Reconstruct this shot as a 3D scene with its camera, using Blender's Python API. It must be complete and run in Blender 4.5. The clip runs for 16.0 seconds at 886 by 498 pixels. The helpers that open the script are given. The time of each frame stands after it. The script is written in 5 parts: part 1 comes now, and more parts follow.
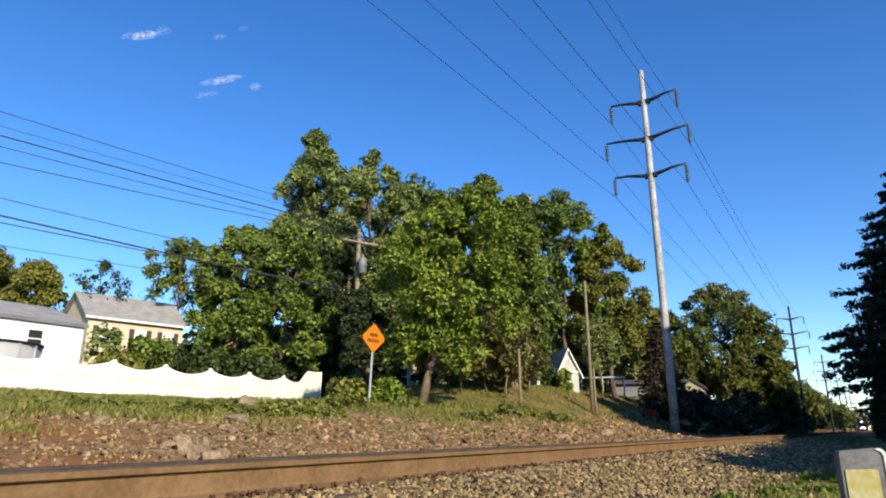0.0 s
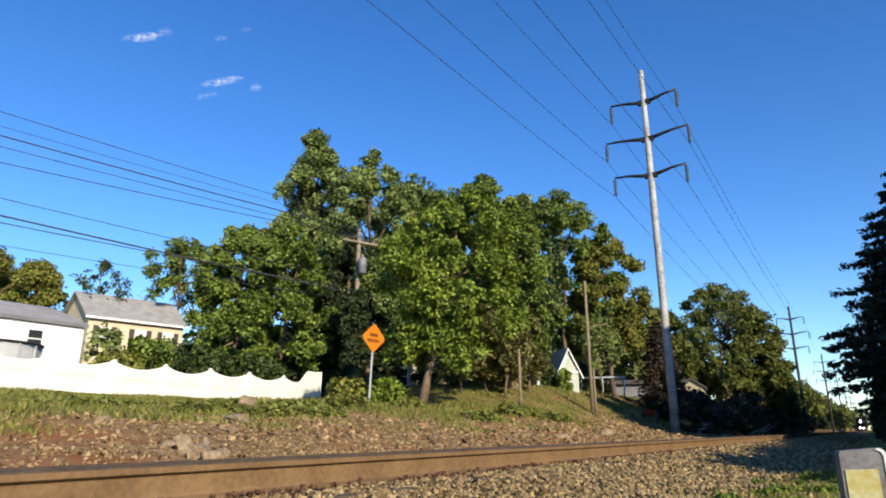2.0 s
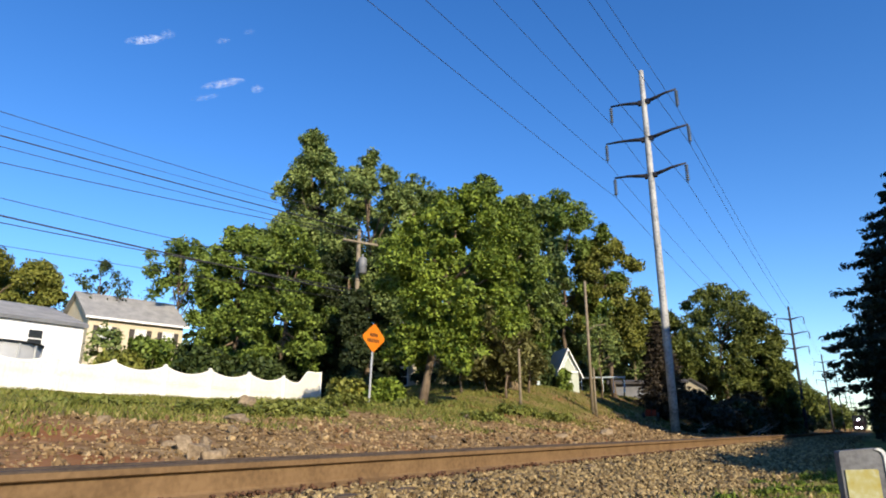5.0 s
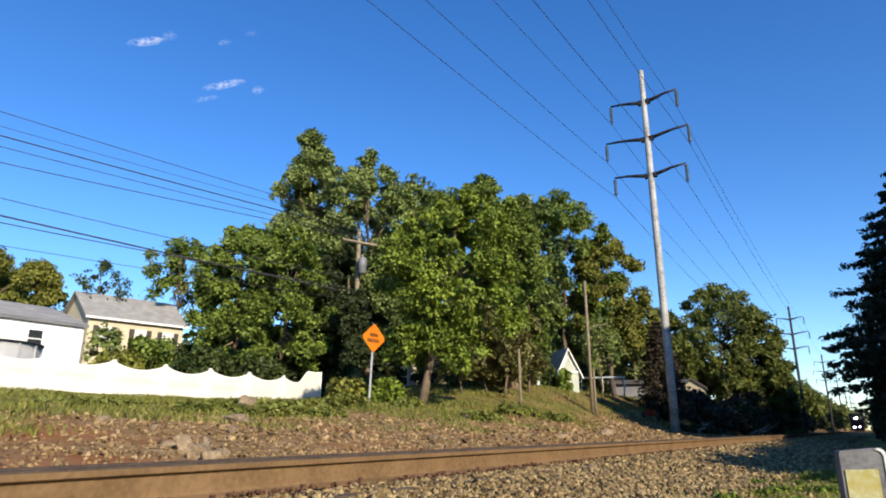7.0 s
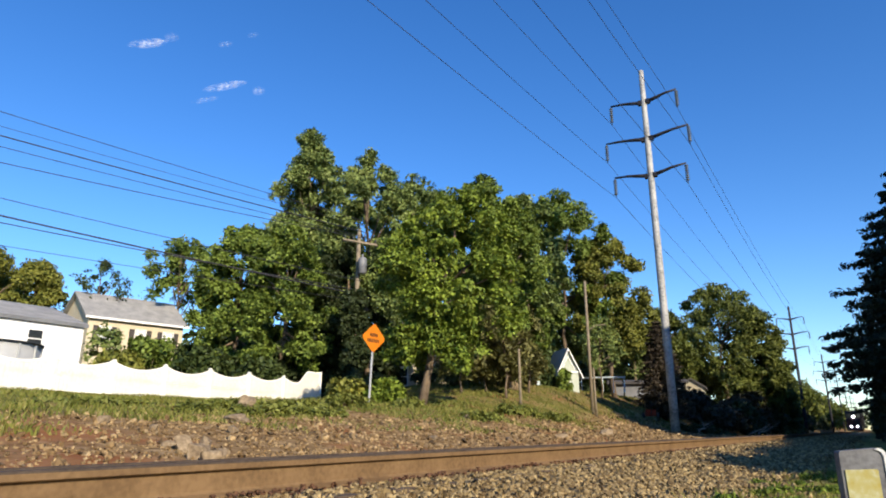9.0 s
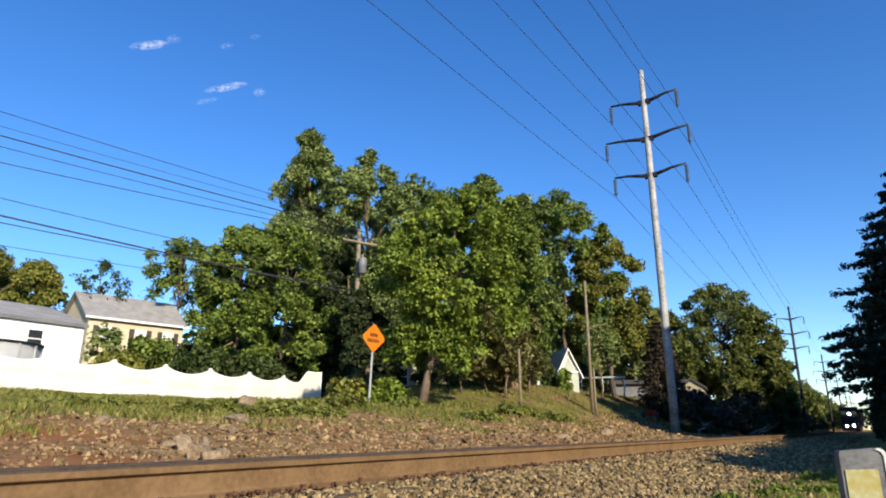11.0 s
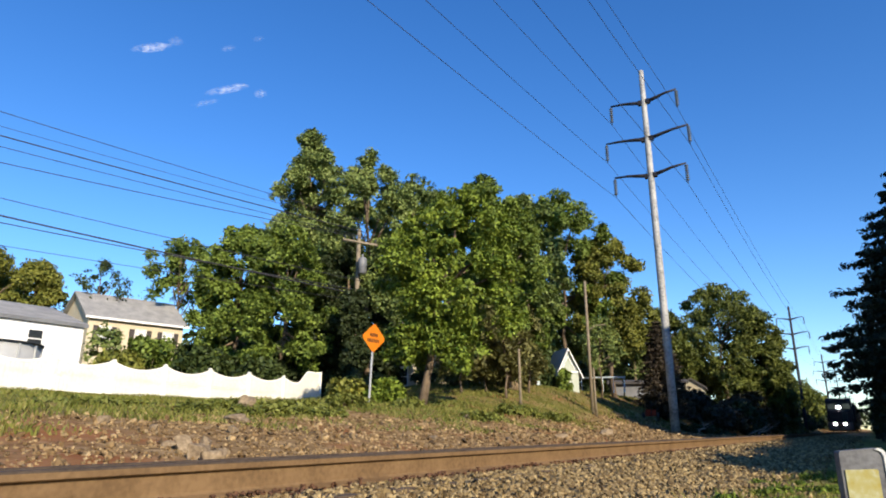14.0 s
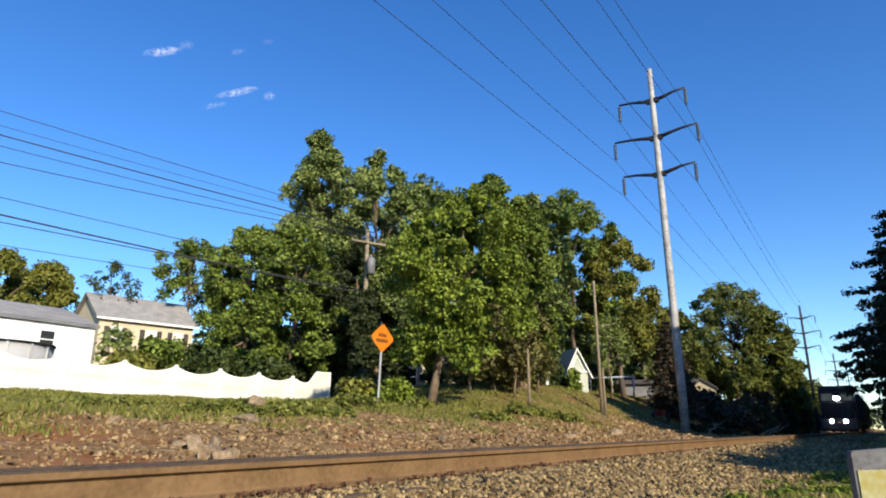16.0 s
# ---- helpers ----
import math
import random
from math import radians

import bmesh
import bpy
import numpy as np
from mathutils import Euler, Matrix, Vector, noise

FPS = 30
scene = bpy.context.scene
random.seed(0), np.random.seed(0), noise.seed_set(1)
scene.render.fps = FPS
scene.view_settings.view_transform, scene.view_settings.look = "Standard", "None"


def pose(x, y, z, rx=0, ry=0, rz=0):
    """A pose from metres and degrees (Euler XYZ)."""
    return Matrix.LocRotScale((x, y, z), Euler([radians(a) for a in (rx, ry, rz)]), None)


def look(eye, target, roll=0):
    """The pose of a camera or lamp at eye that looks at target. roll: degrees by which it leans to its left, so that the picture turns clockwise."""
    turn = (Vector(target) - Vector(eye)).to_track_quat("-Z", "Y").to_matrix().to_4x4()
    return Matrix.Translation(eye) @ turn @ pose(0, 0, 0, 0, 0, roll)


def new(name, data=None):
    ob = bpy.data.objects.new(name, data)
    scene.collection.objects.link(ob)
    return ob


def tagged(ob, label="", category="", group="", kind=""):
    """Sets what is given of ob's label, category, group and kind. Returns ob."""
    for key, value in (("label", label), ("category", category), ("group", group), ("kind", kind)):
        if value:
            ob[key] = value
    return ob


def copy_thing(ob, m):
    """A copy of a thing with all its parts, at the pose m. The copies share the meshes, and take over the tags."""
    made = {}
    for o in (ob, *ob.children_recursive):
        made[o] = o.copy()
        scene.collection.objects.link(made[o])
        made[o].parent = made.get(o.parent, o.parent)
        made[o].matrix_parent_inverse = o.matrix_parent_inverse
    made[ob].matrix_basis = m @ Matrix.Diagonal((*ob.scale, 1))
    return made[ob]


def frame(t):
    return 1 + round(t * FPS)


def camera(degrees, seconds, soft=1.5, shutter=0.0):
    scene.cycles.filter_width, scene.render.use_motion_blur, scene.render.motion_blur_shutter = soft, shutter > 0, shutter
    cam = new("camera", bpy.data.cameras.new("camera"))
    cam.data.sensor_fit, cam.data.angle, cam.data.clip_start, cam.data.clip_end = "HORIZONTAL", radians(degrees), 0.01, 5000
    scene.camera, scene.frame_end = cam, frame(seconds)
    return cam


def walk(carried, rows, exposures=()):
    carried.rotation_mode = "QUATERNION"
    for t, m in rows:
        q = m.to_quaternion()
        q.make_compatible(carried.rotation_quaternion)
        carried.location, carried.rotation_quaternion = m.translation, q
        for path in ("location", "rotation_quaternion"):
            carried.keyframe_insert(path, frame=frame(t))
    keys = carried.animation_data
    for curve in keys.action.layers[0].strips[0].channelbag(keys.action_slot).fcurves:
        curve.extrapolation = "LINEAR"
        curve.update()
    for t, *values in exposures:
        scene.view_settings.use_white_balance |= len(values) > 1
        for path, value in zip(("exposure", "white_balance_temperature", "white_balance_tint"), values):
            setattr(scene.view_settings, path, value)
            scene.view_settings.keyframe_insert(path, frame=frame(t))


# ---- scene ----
cam = camera(70, 16.0, soft=1.9)
EYE = (0.0, 0.0, 0.16)          # z = 0 is the top of the near rail; the track runs along +x
HOLD = pose(*EYE, 90 + 16.0, 0, 33.2 - 90)
walk(cam, [(0, HOLD), (15.6, HOLD), (15.7, HOLD), (15.8, pose(*EYE, 106.0, 0, -56.73)), (15.9, pose(*EYE, 106.0, 0, -56.48)), (16.0, pose(*EYE, 106.0, 0, -56.02))])

# ---------- light ----------
SUN_AZ, SUN_EL = 241.0, 25.0     # degrees, from +x towards +y
world = bpy.data.worlds.new("sky")
scene.world = world
world.use_nodes = True
wn, wl = world.node_tree.nodes, world.node_tree.links
sky = wn.new("ShaderNodeTexSky")
sky.sky_type, sky.sun_disc = "NISHITA", False
sky.sun_elevation, sky.sun_rotation = radians(SUN_EL), radians(90 - SUN_AZ)
sky.air_density, sky.dust_density, sky.ozone_density = 1.0, 0.0, 4.0
hsv = wn.new("ShaderNodeHueSaturation")
hsv.inputs["Saturation"].default_value = 1.24
hsv.inputs["Hue"].default_value = 0.5095
wl.new(sky.outputs[0], hsv.inputs["Color"])
wl.new(hsv.outputs[0], wn["Background"].inputs["Color"])
wn["Background"].inputs["Strength"].default_value = 0.137
sun = new("sun", bpy.data.lights.new("sun", "SUN"))
sun.data.energy, sun.data.angle, sun.data.color = 5.0, radians(0.5), (1.0, 0.86, 0.66)
sd = Vector((math.cos(radians(SUN_AZ)) * math.cos(radians(SUN_EL)), math.sin(radians(SUN_AZ)) * math.cos(radians(SUN_EL)), math.sin(radians(SUN_EL))))
sun.matrix_world = look(sd * 60, (0, 0, 0))
scene.view_settings.exposure = 0.66


# ---------- materials ----------
def mat(name, low, high, scale=6.0, rough=0.8, metal=0.0, bump=0.2, fine=40.0, island=0.0, spec=0.3, third=None, coord="Object", through_light=0.0):
    m = bpy.data.materials.new(name)
    m.use_nodes = True
    n, l = m.node_tree.nodes, m.node_tree.links
    b = n["Principled BSDF"]
    tc = n.new("ShaderNodeTexCoord")
    big, small = n.new("ShaderNodeTexNoise"), n.new("ShaderNodeTexNoise")
    for t, s, d in ((big, scale, 5.0), (small, fine, 3.0)):
        t.inputs["Scale"].default_value, t.inputs["Detail"].default_value = s, d
        l.new(tc.outputs[coord], t.inputs["Vector"])
    add = n.new("ShaderNodeMix")
    add.inputs[0].default_value = 0.45
    l.new(big.outputs["Fac"], add.inputs[2])
    l.new(small.outputs["Fac"], add.inputs[3])
    ramp = n.new("ShaderNodeValToRGB")
    e = ramp.color_ramp.elements
    e[0].position, e[1].position = 0.36, 0.64
    e[0].color, e[1].color = (*low, 1), (*high, 1)
    if third:
        x = e.new(0.5)
        x.color = (*third, 1)
    fac = add.outputs[0]
    if island:
        geo = n.new("ShaderNodeNewGeometry")
        mix = n.new("ShaderNodeMix")
        mix.inputs[0].default_value = island
        l.new(fac, mix.inputs[2])
        spread = n.new("ShaderNodeMapRange")
        spread.inputs[3].default_value, spread.inputs[4].default_value = 0.3, 0.7
        l.new(geo.outputs["Random Per Island"], spread.inputs[0])
        l.new(spread.outputs[0], mix.inputs[3])
        fac = mix.outputs[0]
    l.new(fac, ramp.inputs[0])
    l.new(ramp.outputs[0], b.inputs["Base Color"])
    b.inputs["Roughness"].default_value, b.inputs["Metallic"].default_value = rough, metal
    b.inputs["Specular IOR Level"].default_value = spec
    if bump:
        bp = n.new("ShaderNodeBump")
        bp.inputs["Strength"].default_value, bp.inputs["Distance"].default_value = bump, 0.02
        l.new(small.outputs["Fac"], bp.inputs["Height"])
        l.new(bp.outputs[0], b.inputs["Normal"])
    if through_light:
        tr, mx = n.new("ShaderNodeBsdfTranslucent"), n.new("ShaderNodeMixShader")
        l.new(ramp.outputs[0], tr.inputs["Color"])
        mx.inputs[0].default_value = through_light
        l.new(b.outputs[0], mx.inputs[1])
        l.new(tr.outputs[0], mx.inputs[2])
        l.new(mx.outputs[0], n["Material Output"].inputs["Surface"])
    return m


def leaf_mat(name, low, high, third=None):
    return mat(name, low, high, 0.5, 0.6, 0, 0, 3.0, 0.55, 0.25, third, through_light=0.08)


def glow(name, colour, strength):
    m = bpy.data.materials.new(name)
    m.use_nodes = True
    b = m.node_tree.nodes["Principled BSDF"]
    b.inputs["Base Color"].default_value = (0.8, 0.8, 0.8, 1)
    b.inputs["Emission Color"].default_value, b.inputs["Emission Strength"].default_value = (*colour, 1), strength
    return m


def glass_mat():
    m = mat("window_glass", (0.02, 0.025, 0.03), (0.04, 0.045, 0.05), 1, 0.08, 0, 0, 5, spec=0.6)
    return m


LEAF_MAPLE = leaf_mat("maple_leaves", (0.026, 0.056, 0.005), (0.225, 0.29, 0.034))
LEAF_OAK = leaf_mat("oak_leaves", (0.022, 0.046, 0.006), (0.2, 0.265, 0.042))
LEAF_LIGHT = leaf_mat("locust_leaves", (0.045, 0.08, 0.02), (0.24, 0.29, 0.08))
LEAF_OLIVE = leaf_mat("olive_leaves", (0.05, 0.065, 0.01), (0.23, 0.23, 0.04))
LEAF_FAR = leaf_mat("far_tree_leaves", (0.026, 0.042, 0.007), (0.165, 0.185, 0.032))
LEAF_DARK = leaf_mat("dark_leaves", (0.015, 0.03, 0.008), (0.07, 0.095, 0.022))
# near-black green: deep shade under the trees put into the leaf colour
LEAF_SHADED = leaf_mat("shade_darkened_leaves", (0.012, 0.022, 0.007), (0.045, 0.06, 0.018))
LEAF_WEED = leaf_mat("weed_leaves", (0.05, 0.068, 0.012), (0.21, 0.225, 0.046))
# brown thicket foliage, darkened in colour for the shade it stands in
LEAF_THICKET_SHADED = leaf_mat("shade_darkened_thicket_leaves", (0.022, 0.019, 0.011), (0.075, 0.062, 0.034))
LEAF_BROWN = leaf_mat("shrub_leaves", (0.055, 0.056, 0.015), (0.165, 0.158, 0.048))
NEEDLE = leaf_mat("conifer_needles", (0.008, 0.014, 0.007), (0.025, 0.035, 0.016))
NEEDLE_BROWN = leaf_mat("brownish_needles", (0.02, 0.018, 0.012), (0.075, 0.055, 0.035))
BARK = mat("bark", (0.07, 0.05, 0.035), (0.2, 0.15, 0.1), 5, 0.9, bump=0.6, fine=30)
PALE_WOOD = mat("bare_pale_wood", (0.13, 0.1, 0.08), (0.26, 0.21, 0.17), 6, 0.85, bump=0.3)
POLE_WOOD = mat("weathered_pole_wood", (0.13, 0.105, 0.072), (0.26, 0.215, 0.15), 4, 0.85, bump=0.4, fine=40)
STEEL_POLE = mat("galvanised_steel", (0.15, 0.155, 0.155), (0.43, 0.43, 0.42), 1.2, 0.55, 0.0, 0.1, 9, third=(0.31, 0.31, 0.305))
ARM_STEEL = mat("dark_arm_steel", (0.01, 0.011, 0.018), (0.035, 0.032, 0.036), 3, 0.6, 0.2, 0.1)
PORCELAIN = mat("grey_insulator_glaze", (0.035, 0.045, 0.065), (0.11, 0.13, 0.16), 9, 0.25, bump=0)
WIRE = mat("aluminium_conductor", (0.03, 0.04, 0.06), (0.06, 0.07, 0.1), 3, 0.6, 0.2, 0)
CABLE = mat("black_cable", (0.012, 0.013, 0.016), (0.03, 0.03, 0.035), 3, 0.6, 0, 0)
RAIL = mat("rusty_rail_steel", (0.105, 0.062, 0.028), (0.193, 0.120, 0.057), 2.5, 0.75, 0.05, 0.15, 30, third=(0.151, 0.092, 0.042))
# matte dark colour stands in for trees mirrored in the polished head
RAIL_TOP = mat("worn_rail_head_reflection", (0.04, 0.03, 0.024), (0.085, 0.064, 0.048), 4, 0.8, 0.0, 0.03, 40, spec=0.1)
TIE = mat("creosoted_timber", (0.05, 0.035, 0.025), (0.13, 0.095, 0.065), 5, 0.9, bump=0.5)
SPIKE = mat("rusted_spike", (0.06, 0.03, 0.02), (0.16, 0.08, 0.04), 20, 0.8, 0.2)
STONE = mat("ballast_stone", (0.101, 0.066, 0.029), (0.353, 0.265, 0.130), 9, 0.9, 0, 0.3, 60, 0.75, third=(0.202, 0.146, 0.069))
BANK_STONE = mat("bank_stone", (0.109, 0.067, 0.029), (0.370, 0.269, 0.141), 9, 0.95, 0, 0.3, 60, 0.75, third=(0.202, 0.134, 0.065))
STONE_ONE = mat("single_ballast_stone", (0.109, 0.074, 0.034), (0.353, 0.265, 0.134), 9, 0.9, 0, 0.3, 60, third=(0.210, 0.155, 0.076))


def tint_by_object(m, low, high):
    """Lets alike pieces differ a little in tone."""
    n, l = m.node_tree.nodes, m.node_tree.links
    info, span, mul = n.new("ShaderNodeObjectInfo"), n.new("ShaderNodeMapRange"), n.new("ShaderNodeVectorMath")
    span.inputs[3].default_value, span.inputs[4].default_value = low, high
    l.new(info.outputs["Random"], span.inputs[0])
    mul.operation = "SCALE"
    bsdf = n["Principled BSDF"]
    l.new(bsdf.inputs["Base Color"].links[0].from_socket, mul.inputs[0])
    l.new(span.outputs[0], mul.inputs["Scale"])
    l.new(mul.outputs[0], bsdf.inputs["Base Color"])


tint_by_object(STONE_ONE, 0.6, 1.35)
STONE_PALE = mat("pale_boulder", (0.11, 0.078, 0.048), (0.3, 0.23, 0.145), 5, 0.9, 0, 0.5, 25)
VINYL = mat("white_vinyl", (0.74, 0.73, 0.68), (0.86, 0.85, 0.81), 0.9, 0.45, 0, 0.03, 8, spec=0.4)
VINYL_BOARD = mat("aged_vinyl_board", (0.62, 0.6, 0.52), (0.76, 0.74, 0.67), 0.9, 0.5, 0, 0.03, 8, spec=0.4)
WHITE_SIDING = mat("white_siding", (0.72, 0.72, 0.72), (0.83, 0.83, 0.82), 0.7, 0.6, 0, 0.04, 8)
TRIM = mat("white_trim_paint", (0.7, 0.7, 0.68), (0.82, 0.82, 0.8), 2, 0.5, 0, 0.03)
YELLOW_SIDING = mat("cream_siding", (0.46, 0.4, 0.28), (0.57, 0.5, 0.36), 0.8, 0.65, 0, 0.05, 8)
GREEN_SIDING = mat("sage_siding", (0.3, 0.34, 0.28), (0.44, 0.47, 0.4), 0.8, 0.65, 0, 0.05, 8)
BLUE_SIDING = mat("pale_blue_siding", (0.4, 0.5, 0.58), (0.55, 0.64, 0.7), 0.8, 0.65, 0, 0.05, 8)
GREY_METAL = mat("grey_metal_wall", (0.13, 0.135, 0.145), (0.2, 0.205, 0.215), 0.8, 0.55, 0.1, 0.05, 8)
TAN_SIDING = mat("tan_siding", (0.32, 0.28, 0.19), (0.45, 0.4, 0.28), 1.2, 0.7, 0, 0.05, 8)
SHINGLE = mat("grey_asphalt_shingle", (0.19, 0.19, 0.19), (0.32, 0.315, 0.3), 1.5, 0.9, 0, 0.3, 20)
SHINGLE_DARK = mat("dark_asphalt_shingle", (0.05, 0.045, 0.045), (0.1, 0.095, 0.09), 1.5, 0.9, 0, 0.3, 20)
SHUTTER = mat("dark_shutter_paint", (0.035, 0.03, 0.03), (0.07, 0.06, 0.055), 3, 0.6)
GLASS = glass_mat()
POOL_WALL = mat("pool_liner_wall", (0.36, 0.37, 0.37), (0.46, 0.465, 0.46), 1, 0.5, 0.1, 0.02)
BLACK_PLASTIC = mat("black_plastic", (0.015, 0.015, 0.016), (0.04, 0.04, 0.042), 8, 0.5, 0, 0.05)
GREY_PLASTIC = mat("grey_weathered_plastic", (0.06, 0.06, 0.065), (0.12, 0.12, 0.125), 20, 0.55, 0, 0.1, 90)
YELLOW_LABEL = mat("faded_yellow_label", (0.26, 0.21, 0.04), (0.34, 0.34, 0.22), 14, 0.6, 0, 0.03, 60, third=(0.28, 0.25, 0.09))
ORANGE = mat("orange_sign_sheet", (0.46, 0.125, 0.004), (0.54, 0.165, 0.006), 2, 0.5, 0, 0.02)
SIGN_BLACK = mat("black_sign_ink", (0.04, 0.015, 0.005), (0.09, 0.035, 0.01), 5, 0.6, 0, 0)
GALV = mat("galvanised_post", (0.34, 0.35, 0.36), (0.5, 0.51, 0.52), 6, 0.5, 0.4, 0.05)
RED_PAINT = mat("red_paint", (0.22, 0.03, 0.02), (0.32, 0.05, 0.03), 4, 0.4)
LOCO_DARK = mat("dark_loco_paint", (0.007, 0.006, 0.008), (0.018, 0.015, 0.018), 1.5, 0.45, 0, 0.04)
LOCO_RED = mat("maroon_loco_paint", (0.012, 0.004, 0.006), (0.022, 0.007, 0.01), 1.5, 0.45, 0, 0.04)
LOCO_GREY = mat("grey_loco_paint", (0.02, 0.02, 0.022), (0.045, 0.045, 0.05), 3, 0.5)
LAMP_GLOW = glow("headlamp_glow", (1.0, 0.97, 0.95), 120.0)


# ---------- mesh helpers ----------
def part(name, bm, material, parent=None, label=""):
    """One mesh object out of a bmesh, under a thing or a part."""
    me = bpy.data.meshes.new(name)
    bm.to_mesh(me)
    bm.free()
    me.materials.append(material)
    ob = new(name, me)
    ob.parent = parent
    return tagged(ob, label)


def raw(name, verts, faces, material, parent=None, label=""):
    """One mesh object out of arrays; faces all have the same number of corners."""
    verts, faces = np.asarray(verts, np.float32), np.asarray(faces, np.int32)
    me = bpy.data.meshes.new(name)
    k = faces.shape[1]
    me.vertices.add(len(verts))
    me.vertices.foreach_set("co", verts.ravel())
    me.loops.add(faces.size)
    me.loops.foreach_set("vertex_index", faces.ravel())
    me.polygons.add(len(faces))
    me.polygons.foreach_set("loop_start", np.arange(0, faces.size, k, dtype=np.int32))
    me.update(calc_edges=True)
    me.materials.append(material)
    ob = new(name, me)
    ob.parent = parent
    return tagged(ob, label)


def empty(name, m, label, category, group="", kind=""):
    ob = new(name)
    ob.empty_display_size = 0.2
    ob.matrix_basis = m
    return tagged(ob, label, category, group, kind)


def box(bm, x0, y0, z0, x1, y1, z1, bevel=0.0):
    ps = [bm.verts.new((x, y, z)) for z in (z0, z1) for y in (y0, y1) for x in (x0, x1)]
    fs = [bm.faces.new([ps[i] for i in q]) for q in ((0, 2, 3, 1), (4, 5, 7, 6), (0, 1, 5, 4), (2, 6, 7, 3), (0, 4, 6, 2), (1, 3, 7, 5))]
    if bevel:
        bmesh.ops.bevel(bm, geom=list({e for f in fs for e in f.edges}), offset=bevel, segments=2, affect="EDGES", profile=0.6)
    return bm


def boxed(*args, **kw):
    return box(bmesh.new(), *args, **kw)


def prism(points, depth, axis="y"):
    """A bmesh: a polygon of (u, z) pushed along an axis over (start, end)."""
    bm = bmesh.new()
    a, b = depth
    place = (lambda u, z, w: (u, w, z)) if axis == "y" else (lambda u, z, w: (w, u, z))
    p = [bm.verts.new(place(u, z, a)) for u, z in points]
    q = [bm.verts.new(place(u, z, b)) for u, z in points]
    n = len(points)
    bm.faces.new(p)
    bm.faces.new(q[::-1])
    for i in range(n):
        bm.faces.new((p[i], q[i], q[(i + 1) % n], p[(i + 1) % n]))
    bmesh.ops.recalc_face_normals(bm, faces=bm.faces)
    return bm


def tube(path, radii, sides=8, bm=None, caps=True):
    """A tapered tube along points."""
    bm = bm or bmesh.new()
    path = [Vector(p) for p in path]
    rings = []
    for i, p in enumerate(path):
        d = (path[min(i + 1, len(path) - 1)] - path[max(i - 1, 0)]).normalized()
        u = d.orthogonal().normalized() if not rings else (rings[-1][1] - d * rings[-1][1].dot(d)).normalized()
        v = d.cross(u)
        r = radii[i] if hasattr(radii, "__len__") else radii
        rings.append(([bm.verts.new(p + r * (math.cos(2 * math.pi * k / sides) * u + math.sin(2 * math.pi * k / sides) * v)) for k in range(sides)], u))
    for (a, _), (b, _) in zip(rings, rings[1:]):
        for k in range(sides):
            f = bm.faces.new((a[k], a[(k + 1) % sides], b[(k + 1) % sides], b[k]))
            f.smooth = True
    if caps:
        bm.faces.new(rings[0][0][::-1])
        bm.faces.new(rings[-1][0])
    return bm


def lathe(profile, sides=20, bm=None):
    """A bmesh: a profile of (r, z) turned about z."""
    bm = bm or bmesh.new()
    rings = [[bm.verts.new((max(r, 0.0005) * math.cos(2 * math.pi * k / sides), max(r, 0.0005) * math.sin(2 * math.pi * k / sides), z)) for k in range(sides)] for r, z in profile]
    for a, b in zip(rings, rings[1:]):
        for k in range(sides):
            f = bm.faces.new((a[k], a[(k + 1) % sides], b[(k + 1) % sides], b[k]))
            f.smooth = True
    bm.faces.new(rings[0][::-1])
    bm.faces.new(rings[-1])
    return bm


def smooth(t):
    t = min(max(t, 0.0), 1.0)
    return t * t * (3 - 2 * t)


def polar(bearing, d):
    """Plan place at a bearing (degrees from the track's line) and a distance from the origin."""
    return d * math.cos(radians(bearing)), d * math.sin(radians(bearing))


# ---------- ground ----------
PY = [-4000, -60, -12, -4, 0.0, 1.4, 2.35, 2.6, 5.0, 5.5, 6.6, 10.0, 14.6, 20.0, 27.3, 29.5, 60.0, 200.0, 4000.0]
PZ = [0.0, 0.0, -0.1, -0.28, -0.33, -0.30, -0.22, -0.2, -0.26, -0.3, -0.17, 0.3, 0.84, 1.14, 1.68, 2.3, 2.8, 4.0, 4.0]


def ground(x, y):
    z = float(np.interp(y, PY, PZ))
    bank = smooth((y - 6) / 4)
    z += bank * (1.6 * smooth((x - 18) / 16) * smooth((y - 9) / 8) * smooth((0.92 - y / max(x, 1.0)) / 0.25) - 0.9 * smooth((x - 33) / 15) * smooth((13 - y) / 4))
    z += 0.24 * smooth((x - 10) / 7) * smooth((y - 9) / 4) * (1 - smooth((y - 15.5) / 4))
    rough = min(1.0, max(0.0, (y - 5.2) / 2)) if y > 3 else min(1.0, max(0.0, (1.6 - y) / 1))
    return z + rough * (0.07 * noise.noise((x * 0.45, y * 0.45, 3.1)) + 0.03 * noise.noise((x * 1.7, y * 1.7, 7.7)))


